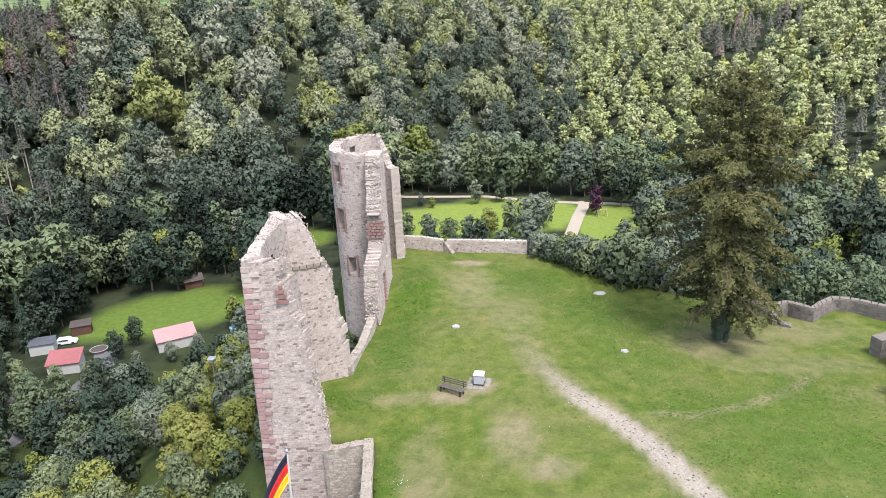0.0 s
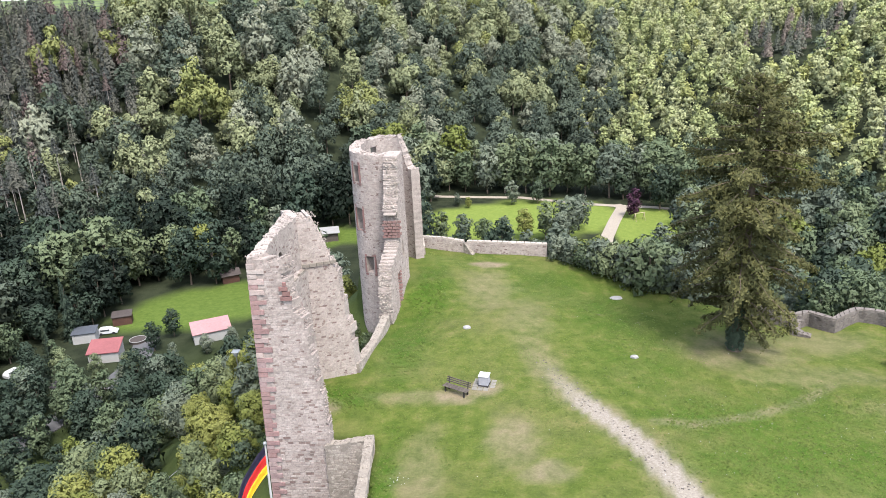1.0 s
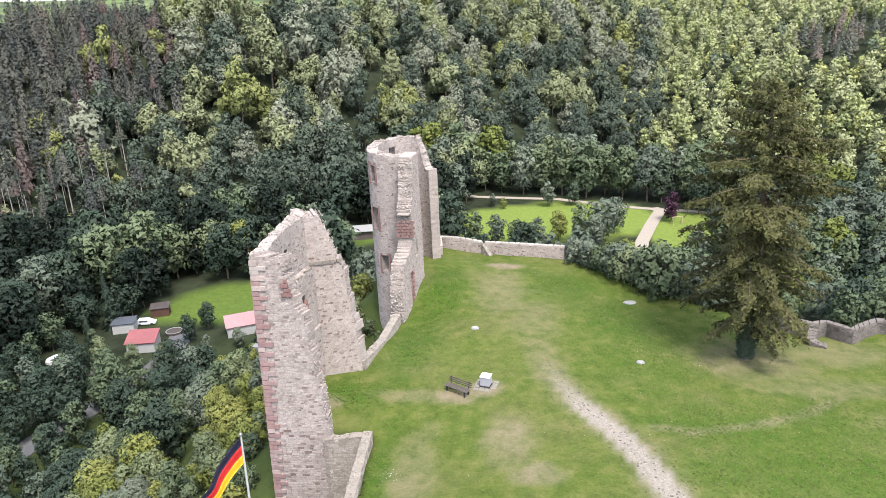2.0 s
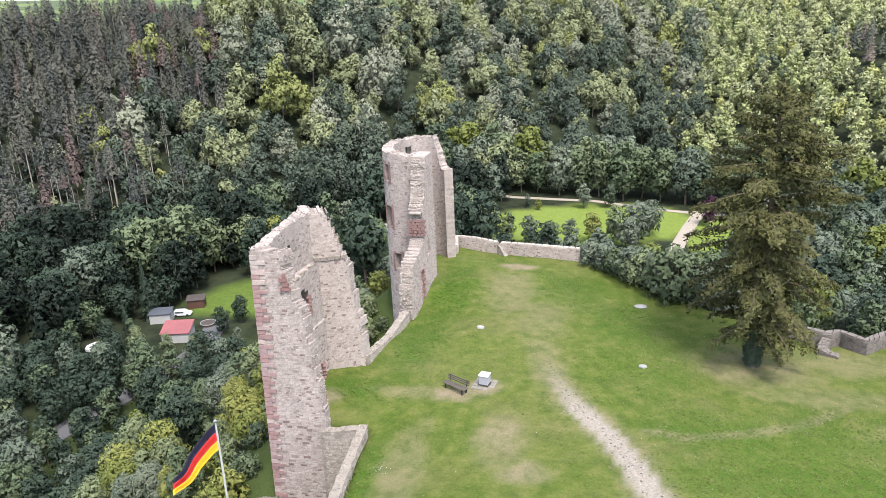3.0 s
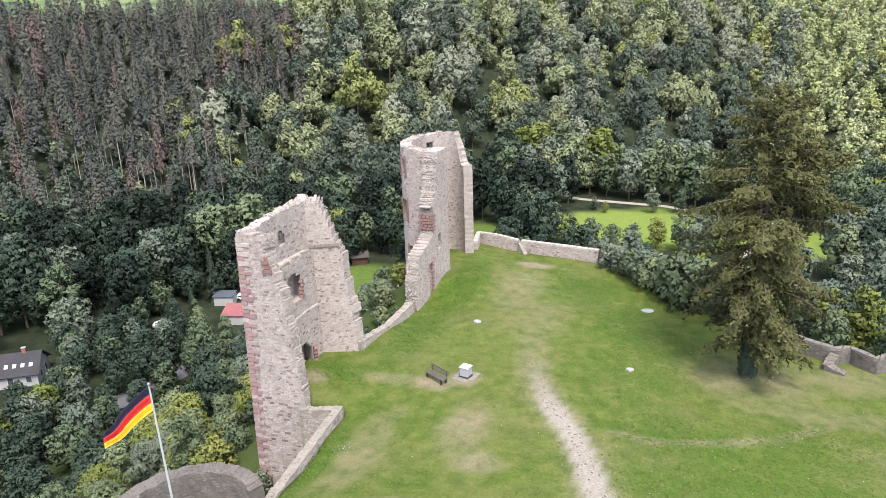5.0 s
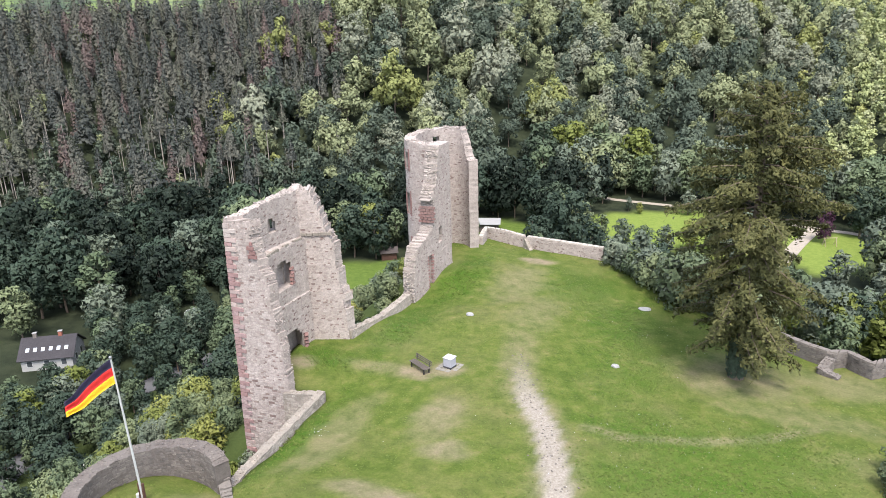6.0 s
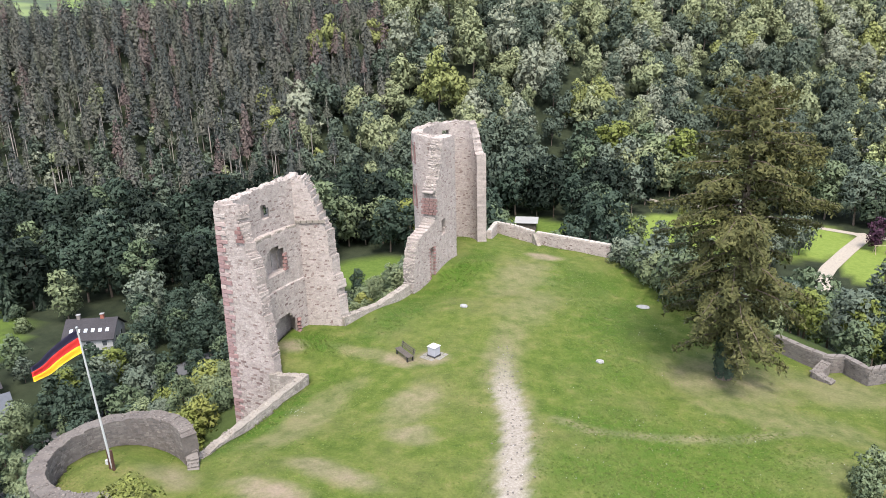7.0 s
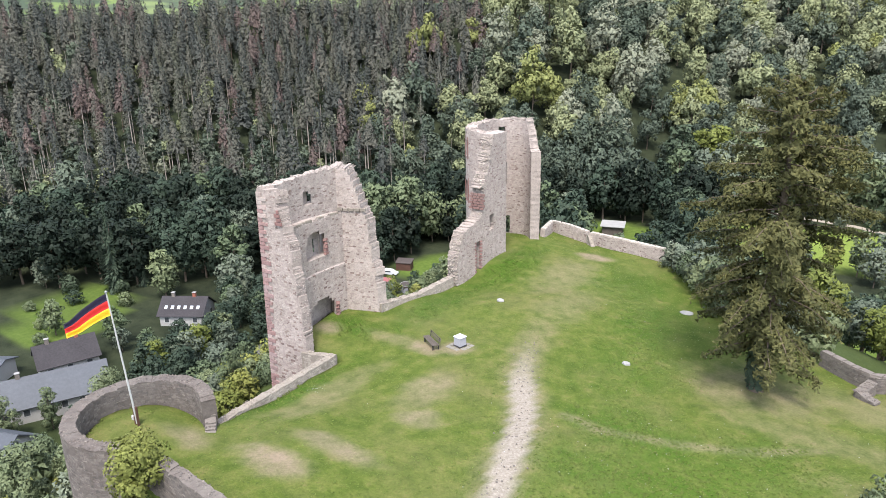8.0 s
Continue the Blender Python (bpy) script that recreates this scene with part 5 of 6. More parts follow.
def build_trees():
    near = [Kind(14, 4.8, 15, 2400, 0.44, 0.12, 0.24), Kind(14, 4.1, 13, 2200, 0.42, 0.05, 0.2), Kind(14, 5.4, 17, 2600, 0.46, 0.16, 0.28), Kind(14, 3.4, 12, 2000, 0.40, 0.02, 0.2)]
    fine = [Kind(14, 4.8, 17, 4000, 0.34, 0.08, 0.22), Kind(14, 4.2, 15, 3700, 0.33, 0.03, 0.2), Kind(14, 5.4, 19, 4400, 0.35, 0.1, 0.24)]
    mid = [Kind(14, 4.9, 14, 1000, 0.68, 0.12, 0.24), Kind(14, 4.3, 12, 920, 0.66, 0.05, 0.2), Kind(14, 5.6, 15, 1100, 0.70, 0.14, 0.28)]
    spare = [Kind(14, 4.8, 14, 760, 0.8, 0.12, 0.24), Kind(14, 4.1, 12, 700, 0.78, 0.05, 0.2), Kind(14, 5.4, 15, 820, 0.82, 0.14, 0.28)]
    bush = [Kind(3, 1.9, 10, 800, 0.25, 0.0, 0.06), Kind(3, 1.5, 9, 720, 0.23, 0.02, 0.05), Kind(3, 2.2, 12, 880, 0.26, 0.0, 0.06)]
    V, F, N = conifer_arrays(14, 3.0, 30, 58, 0.75, 0.06, 0.4)
    fir = Kind(14, 3, 4, 10, 0.5, 0.1, 0.2)
    fir.crown, fir.leaves = mesh_from(V, F, name="crown", smooth_faces=True, normals=N), (V, F, N)
    belt, stems = Wood(), Wood()

    def join_in(kind, x, y, s, mat):
        if kind in mid and math.hypot(x, y) > (140 if x > -60 else 215):
            kind = spare[mid.index(kind)]
        z, a, k = ground_z(x, y), trng.uniform(0, 6.28), s / kind.h
        belt.add(*kind.leaves, mat, x, y, z, (k, k * trng.uniform(0.9, 1.1)), a)
        stems.add(*kind.stem, None, 0, x, y, z, (k, k), a)
    pick = lambda p: LEAF[trng.choice(len(p), p=p)]
    # trees on the valley floor: behind the far lawn, along paths, round the houses
    rows = []
    for x in np.arange(-40, 66, 7.2):
        y = 255 - 0.28 * (x - 5) * (1 if x > 5 else 0.2) + trng.normal(0, 2.0)
        rows.append((x + trng.normal(0, 1.2), y, trng.uniform(15, 21)))
        rows.append((x + 3 + trng.normal(0, 1.2), y + 9, trng.uniform(16, 22)))
    for x, y, s in rows:
        mid[trng.integers(3)].stand(x, y, s, pick([0.5, 0.26, 0.1, 0.14]), "tall leafy broadleaf tree behind the valley lawn", group="trees behind the valley lawn")
    for x, y, s, k, leaf in [(12, 236, 9, 1, 1), (21, 237, 8, 3, 3), (-7, 236, 5, 1, 1), (-3, 233, 4, 3, 2), (31, 205, 11, 0, 1), (27, 198, 12, 2, 1), (20, 196, 12, 1, 0), (14, 197, 9, 0, 2), (8, 192, 9, 1, 1), (2, 192, 8, 2, 0),
                             (-4, 194, 9, 0, 1), (-10, 196, 10, 1, 0), (-16, 198, 12, 2, 0), (24, 190, 10, 3, 1), (-22, 205, 13, 0, 0), (-27, 212, 14, 2, 3), (-60, 200, 12, 1, 1)]:
        mid[k % 3].stand(x, y, s, LEAF[leaf], "leafy young tree beside the valley lawn", group="trees beside the valley lawn")
    mid[1].stand(50, 217, 10, COPPER, "dark purple copper beech beside the valley path")
    for x, y, s, k, leaf in [(47, 172, 12, 1, 1), (58, 182, 14, 2, 0), (56, 165, 12, 0, 1), (62, 165, 16, 2, 1), (72, 172, 15, 0, 0), (80, 186, 16, 2, 3), (88, 160, 14, 0, 0), (70, 150, 13, 1, 1), (95, 175, 15, 2, 0), (64, 205, 13, 0, 0), (72, 215, 15, 2, 3), (80, 205, 14, 2, 0),
                             (60, 225, 15, 0, 3), (70, 238, 16, 2, 0), (86, 228, 15, 0, 0), (95, 205, 15, 2, 3), (105, 190, 15, 0, 0), (112, 170, 15, 2, 0), (110, 150, 14, 0, 1)]:
        mid[k % 3].stand(x, y, s, LEAF[leaf], "leafy broadleaf tree in the valley", group="trees in the eastern valley")
    # belt between the western lawn and the hillside
    P = spread(-200, -20, 30, 260, 9.2, lambda x, y: (hill_side(x, y) > -52) & (hill_side(x, y) < 12) & (lawn_mask(x, y) < 0.05) & clear_of_homes(x, y) & in_view(x, y), 6)
    for x, y in P:
        # west of x = -60 most crowns take the shade-darkened leaf colour
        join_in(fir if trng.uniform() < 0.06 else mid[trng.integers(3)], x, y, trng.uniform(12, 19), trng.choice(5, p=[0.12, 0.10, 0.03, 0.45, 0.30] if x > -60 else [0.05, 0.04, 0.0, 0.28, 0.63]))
    # trees round the western lawn and the houses
    for x, y, s, k, leaf in [(-80, 172, 14, 2, 0), (-74, 176, 13, 0, 2), (-66, 177, 12, 1, 0), (-135, 122, 17, 2, 1), (-150, 112, 15, 0, 0), (-122, 126, 15, 1, 1), (-58, 178, 10, 1, 2), (-48, 180, 13, 2, 0), (-92, 160, 20, 2, 0), (-97, 151, 19, 2, 0), (-104, 156, 21, 2, 3), (-102, 140, 16, 2, 3), (-88, 166, 15, 0, 0), (-46, 168, 12, 1, 1), (-46, 140, 8, 1, 2),
                             (-118, 96, 12, 0, 0), (-100, 102, 12, 2, 1), (-92, 95, 8, 0, 1), (-84, 84, 8, 2, 0), (-80, 74, 9, 0, 1), (-104, 74, 9, 1, 0), (-120, 70, 8, 3, 0), (-142, 100, 9, 0, 0), (-150, 84, 8, 2, 1)]:
        mid[k % 3].stand(x, y, s, LEAF[leaf], "leafy garden tree in the valley", group="garden trees")
    for x, y, s in [(-134, 93, 21), (-130, 98, 11), (-112, 112, 8), (-90, 128, 7), (-87, 124, 6)]:
        fir.stand(x, y, s, LEAF[3], "narrow dark green fir beside the houses", group="garden firs")
    # wooded western castle slope
    P = spread(-98, -10, 8, 140, 5.2, lambda x, y: (edge_distance(x, y) > 7) & (lawn_mask(x, y) < 0.05) & (height(x, y) < -5) & clear_of_homes(x, y) & in_view(x, y), 8)
    for x, y in P:
        z = ground_z(x, y)
        s = np.interp(z, [-42, -25, -6], [7.5, 6.8, 4.0]) * trng.uniform(0.75, 1.2)
        e = float(edge_distance(np.array(x), np.array(y)))
        if e < 34:
            (fine[trng.integers(3)] if e < 17 else near[trng.integers(4)]).stand(x, y, s, pick([0.52, 0.14, 0.32, 0.02, 0.0]), "leafy tree on the steep castle slope", group="trees on the castle slope")
        else:
            join_in(mid[trng.integers(3)], x, y, s, trng.choice(4, p=[0.2, 0.1, 0.03, 0.67]))
    P = spread(-30, 45, 6, 78, 2.5, lambda x, y: (edge_distance(x, y) > 1.4) & (edge_distance(x, y) < 11) & (x < 3) & in_view(x, y), 9)
    for x, y in P:
        bush[trng.integers(3)].stand(x, y, trng.uniform(1.2, 2.7), pick([0.58, 0.12, 0.28, 0.02]), "bushy green shrub on the castle slope", "bush", "bush", "shrubs on the castle slope")
    # shrubs along the north east edge, beyond the parapet
    for x, y, s in [(9.2, 64.6, 2.3), (10.4, 63.2, 2.6), (11.6, 62.3, 2.5), (12.8, 61.2, 2.8), (13.8, 59.6, 3.2), (15.0, 58.6, 3.6), (16.4, 57.2, 4.2), (15.8, 59.8, 3.8), (17.8, 56.4, 3.6), (11.2, 65.2, 2.8), (13.4, 63.4, 3.2), (19.5, 57.5, 4.6), (18.2, 59.5, 4.4), (21.5, 57.0, 4.0)]:
        bush[trng.integers(3)].stand(x, y, s, pick([0.5, 0.35, 0.1, 0.05]), "dense green shrub along the plateau edge", "bush", "bush", "shrubs along the plateau edge")
    P = spread(-30, 110, 55, 185, 8.2, lambda x, y: (edge_distance(x, y) > 7) & (edge_distance(x, y) < 95) & (lawn_mask(x, y) < 0.05) & (y > 52) & (x - 0.62 * y > -130) & in_view(x, y), 12)
    for x, y in P:
        if -30 < x < 30 and y > 140:
            continue
        d = float(edge_distance(np.array(x), np.array(y)))
        join_in(mid[trng.integers(3)], x, y, trng.uniform(0.75, 1.1) * np.interp(d, [7, 30, 90], [5, 9, 12]), trng.choice(4, p=[0.4, 0.4, 0.08, 0.12]))
    P = spread(55, 190, 130, 275, 9.0, lambda x, y: (edge_distance(x, y) > 60) & (far_side(x, y) < 9) & (lawn_mask(x, y) < 0.05) & (x > 57 + 0.12 * (y - 180)) & in_view(x, y), 14)
    for x, y in P:
        join_in(mid[trng.integers(3)], x, y, trng.uniform(10, 16), trng.choice(4, p=[0.32, 0.28, 0.05, 0.35]))
    for x, y, s in [(-84, 50, 8), (-80, 58, 8.5), (-86, 44, 8), (-76, 50, 7), (-83, 66, 8), (-74, 62, 6.5), (-88, 38, 8), (-68, 50, 7.5), (-70, 42, 8), (-63, 40, 8), (-62, 32, 7), (-55, 36, 8), (-76, 36, 7), (-11.5, 12.5, 5.5), (-14, 17, 6), (-10, 9, 5), (-15, 11, 6), (-13, 22, 5), (-18, 14, 6.5), (-17, 19, 6)]:
        near[trng.integers(4)].stand(x, y, s, LEAF[0], "leafy green tree below the castle", group="trees below the castle")
    for x, y, s in [(-66, 117, 5.5), (-60, 122, 5), (-72, 115, 6), (-55, 126, 4.5), (-80, 117, 6), (-50, 128, 5), (-64, 110, 6), (-86, 124, 5)]:
        near[trng.integers(4)].stand(x, y, s, LEAF[trng.integers(2)], "leafy garden tree in front of the sheds", group="trees beside the sheds")
    for x, y, s in [(-120, 78, 3), (-126, 70, 2.5), (-133, 82, 3.5), (-138, 74, 2.5), (-122, 88, 3), (-130, 92, 3.5), (-118, 66, 2.5), (-142, 86, 4)]:
        bush[trng.integers(3)].stand(x, y, s, LEAF[3 if s > 3 else 0], "round shrub on the meadow", "bush", "bush", "shrubs on the meadow")
    for x, y, s in [(30.5, 41.5, 2.6), (31.8, 40.4, 2.4), (30.8, 39.2, 2.0), (27.8, 36.9, 1.9), (27.1, 35.3, 1.6)]:
        bush[trng.integers(3)].stand(x, y, s, LEAF[0], "leafy shrub beside the boundary wall", "bush", "bush", "shrubs on the plateau")
    for x, y, s in [(-6.0, 15.0, 2.6), (-4.2, 14.4, 2.4), (-8.2, 15.6, 2.8), (-7.0, 13.6, 3.0), (-3.0, 14.8, 2.4), (-9.6, 17.4, 2.8), (-5.0, 12.8, 3.0), (-1.6, 14.6, 2.2), (-10.2, 19.6, 2.6)]:
        bush[trng.integers(3)].stand(x, y, s, LEAF[0], "bushy green shrub at the foot of the bastion", "bush", "bush", "shrubs on the castle slope")
    Kind(3, 1.8, 12, 3600, 0.12, 0.0, 0.05).stand(-1.1, 17.2, 2.6, LEAF[2], "yellow green shrub growing over the bastion wall", "bush", "bush", z=1.3)
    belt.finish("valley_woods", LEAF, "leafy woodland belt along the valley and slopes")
    stems.finish("valley_trunks", [BARK], "trunks and limbs of the valley woodland")

# ---- small things on the plateau ----
def build_bench():
    x, y = 0.2, 38.75
    b = thing("bench", pose(x, y, ground_z(x, y), 0, 0, -32), "weathered dark wooden park bench with slatted back on bare ground", "bench")
    for i in range(4):
        part("seat_slat", box(bmesh.new(), -0.9, -0.30 + 0.125 * i, 0.38, 0.9, -0.20 + 0.125 * i, 0.425, 0.008), WOOD, b)
    for i in range(3):
        z = 0.50 + 0.115 * i
        part("back_slat", box(bmesh.new(), -0.9, 0.23 + 0.035 * i, z, 0.9, 0.265 + 0.035 * i, z + 0.085, 0.008), WOOD, b)
    for sx in (-0.7, 0.7):
        bm = bmesh.new()
        box(bm, sx - 0.04, -0.28, -0.05, sx + 0.04, -0.20, 0.38, 0.006)
        box(bm, sx - 0.04, 0.14, -0.05, sx + 0.04, 0.22, 0.38, 0.006)
        box(bm, sx - 0.04, -0.28, 0.32, sx + 0.04, 0.24, 0.38, 0.006)
        rod(bm, (sx, 0.20, 0.36), (sx, 0.31, 0.84), 0.035, 0.03, 6)
        part("leg_frame", bm, DARKWOOD, b, "dark leg frame")
    return b


def build_plinth():
    x, y = 1.95, 39.65
    z = ground_z(x, y)
    p = thing("plinth", pose(x, y, z, 0, 0, -14), "pale square stone plinth with a flat viewing panel on paving", "plinth")
    part("block", box(bmesh.new(), -0.31, -0.31, 0.0, 0.31, 0.31, 0.70, 0.02), PLINTH, p)
    part("base", box(bmesh.new(), -0.335, -0.335, -0.1, 0.335, 0.335, 0.13, 0.01), SLATE, p, "dark base course")
    part("panel", box(bmesh.new(), -0.345, -0.345, 0.705, 0.345, 0.345, 0.76, 0.015), WHITEPANEL, p, "white top panel")
    s = thing("paving", pose(x, y, z, 0, 0, -10), "worn stone paving round the plinth", "paving")
    for i in range(4):
        for j in range(4):
            w = 0.33
            part("slab", box(bmesh.new(), -0.72 + 0.37 * i, -0.72 + 0.37 * j, -0.08, -0.72 + 0.37 * i + w, -0.72 + 0.37 * j + w, 0.012 + 0.01 * ((i * 3 + j * 5) % 3), 0.012), SLABS, s)


def build_slabs():
    for x, y, rx, ry, h, label in ((13.2, 55.2, 0.55, 0.38, 0.16, "pale round stone slab lying in the grass"), (0.7, 47.6, 0.32, 0.24, 0.2, "small pale stone block lying in the grass"),
                                   (12.35, 43.8, 0.3, 0.22, 0.18, "small pale stone block lying in the grass")):
        t = thing("boulder", pose(x, y, ground_z(x, y)), label, "stone")
        bm = bmesh.new()
        bmesh.ops.create_icosphere(bm, subdivisions=2, radius=1.0)
        for v in bm.verts:
            k = 1 + 0.16 * noise.noise(v.co * 1.7 + Vector((x, y, 0)))
            v.co = Vector((v.co.x * rx * k, v.co.y * ry * k, min(0.75, v.co.z) * h * k + 0.03))
        part("stone_body", bm, CONCRETE, t)


def build_flag():
    foot, head = Vector((-5.75, 20.16, 1.85)), Vector((-5.36, 19.52, 9.35))
    gz = ground_z(foot.x, foot.y)
    foot.z = gz
    f = thing("flagpole", pose(*foot), "white flagpole with a tricolour flag between two brown posts", "flagpole")
    up = head - foot
    part("pole", rod(bmesh.new(), (0, 0, 0.1), up, 0.055, 0.035, 10), WHITEPOLE, f)
    bm = bmesh.new()
    bmesh.ops.create_uvsphere(bm, u_segments=10, v_segments=8, radius=0.07, matrix=Matrix.Translation(up))
    part("finial", bm, METAL, f)
    for dx in (-0.11, 0.11):
        q = up.normalized() * 1.15
        bm = bmesh.new()
        box(bm, dx - 0.045, -0.06, -0.25, dx + 0.045, 0.06, 1.1, 0.01)
        part("post", bm, BROWNWOOD, f, "brown timber post")
    part("cleat_box", box(bmesh.new(), -0.3, -0.1, 0.25, -0.16, 0.05, 0.5, 0.01), WHITEPANEL, f)
    # cloth: three bands, flying and drooping in a light wind
    along = Vector((-0.4, -0.92, 0)).normalized()
    n = 22
    hoist, length = 1.2, 2.05
    def cloth(u, v):
        s = u * length
        sag = 0.85 * u ** 1.15
        ripple = 0.15 * u ** 0.8 * math.sin(5.6 * u + 1.3 * v) + 0.05 * u * math.sin(13 * u + 2.0 * v)
        side = Vector((along.y, -along.x, 0))
        return up * 0.992 + up.normalized() * (-v * hoist * (1 - 0.3 * u) - 0.25 * u) + along * s + Vector((0, 0, -sag)) + side * ripple
    for k, (mat, name) in enumerate(((FLAGBLACK, "black band"), (FLAGRED, "red band"), (FLAGGOLD, "gold band"))):
        bm = bmesh.new()
        g = [[bm.verts.new(cloth(i / n, (k + j / 3) / 3)) for j in range(4)] for i in range(n + 1)]
        for i in range(n):
            for j in range(3):
                bm.faces.new((g[i][j], g[i][j + 1], g[i + 1][j + 1], g[i + 1][j])).smooth = True
        bmesh.ops.solidify(bm, geom=bm.faces[:], thickness=0.006)
        part("flag_band", bm, mat, f, name + " of the flag")


def build_tufts():
    """Grass tufts over the plateau, thicker in the lush places."""
    r = np.random.default_rng(21)
    n = 90000
    x, y = r.uniform(-9, 40, n), r.uniform(16, 68, n)
    d = edge_distance(x, y)
    pd, along = line_distance(x, y, PATH_LINE)
    k = 0.22 + 0.9 * blots(x, y, LUSH, 3.0) - 0.9 * blots(x, y, WORN, 1.0) + 0.35 * wave(x, y, 2.1, 8.0)
    ok = (d < -0.15) & (r.uniform(size=n) < k) & ((pd > 0.95) | (along > 7.5))
    x, y = x[ok], y[ok]
    z = height(x, y)
    m = len(x)
    lush = blots(x, y, LUSH, 3.0)
    a, h, w = r.uniform(0, 6.28, m), (0.03 + 0.045 * r.uniform(size=m)) * (1 + 0.8 * lush), r.uniform(0.04, 0.11, m)
    base = np.stack([x, y, z - 0.01], 1)
    side = np.stack([np.cos(a), np.sin(a), np.zeros(m)], 1) * w[:, None]
    lie = a + 1.57 + r.normal(0, 0.3, m)
    tip = base + np.stack([np.cos(lie) * 0.16, np.sin(lie) * 0.16, h * 0.6], 1)
    V = np.stack([base - side, base + side, tip], 1)
    down = np.cross(V[:, 1] - V[:, 0], V[:, 2] - V[:, 0])[:, 2] < 0
    V[down] = V[down][:, ::-1]
    V = V.reshape(-1, 3)
    ob = link("grass_tufts", mesh_from(V, np.arange(3 * m).reshape(-1, 3), smooth_faces=True, normals=np.tile([0.0, 0.0, 1.0], (3 * m, 1))), TUFT)
    tagged(ob, "short green grass tufts over the plateau", "grass", kind="stuff")
    # white clover and daisies
    spots = [(-2.6, 30.2, 0.35, 14), (16, 28, 5, 60), (14, 50, 3, 20), (22, 35, 5, 60)]
    P = np.vstack([np.stack([r.normal(cx, s, c), r.normal(cy, s, c)], 1) for cx, cy, s, c in spots])
    z = height(P[:, 0], P[:, 1]) + 0.07
    c = np.column_stack([P, z])
    q = 0.015
    V = np.stack([c + (-q, -q, 0), c + (q, -q, 0), c + (q, q, 0.01), c + (-q, q, 0.01)], 1).reshape(-1, 3)
    tagged(link("daisies", mesh_from(V, np.arange(4 * len(c)).reshape(-1, 4)), WHITEPANEL), "small white daisies in the grass", "flowers", kind="stuff")
    # loose stones on the path
    bits = []
    for i in range(170):
        t = r.uniform(0.6, 7.6)
        k = int(t)
        a0, b0 = np.array(PATH_LINE[k]), np.array(PATH_LINE[k + 1])
        p = a0 + (b0 - a0) * (t - k) + r.normal(0, 0.42, 2)
        bits.append(lump((*p, ground_z(*p) + 0.01), r.uniform(0.02, 0.06)))
    tagged(link("path_stones", mesh_from(*join_arrays(bits)), GREYSTONE), "loose dark stones on the gravel path", "stones", kind="stuff")


# ---- valley ----
def strip(name, line, half, mat, label, lift=0.12, step=2.0):
    P, T, _ = densify(line, [half] * len(line) if isinstance(half, (int, float)) else half, [0] * len(line), step)
    P = np.array(P)
    d = np.gradient(P, axis=0)
    d /= np.linalg.norm(d, axis=1)[:, None]
    nm = np.stack([-d[:, 1], d[:, 0]], 1)
    T = np.array(T)[:, None]
    L, R = P + nm * T, P - nm * T
    z = np.maximum(height(L[:, 0], L[:, 1]), height(R[:, 0], R[:, 1])) + lift
    V = np.concatenate([np.column_stack([L, z]), np.column_stack([R, z]), np.column_stack([L, z - 0.5]), np.column_stack([R, z - 0.5])])
    n = len(P)
    i = np.arange(n - 1)
    F = np.concatenate([np.stack([i + n, i + n + 1, i + 1, i], 1), np.stack([i, i + 1, i + 1 + 2 * n, i + 2 * n], 1), np.stack([i + 3 * n, i + 1 + 3 * n, i + 1 + n, i + n], 1)])
    ob = link(name, mesh_from(V, F), mat)
    return tagged(ob, label, "path", kind="structure")


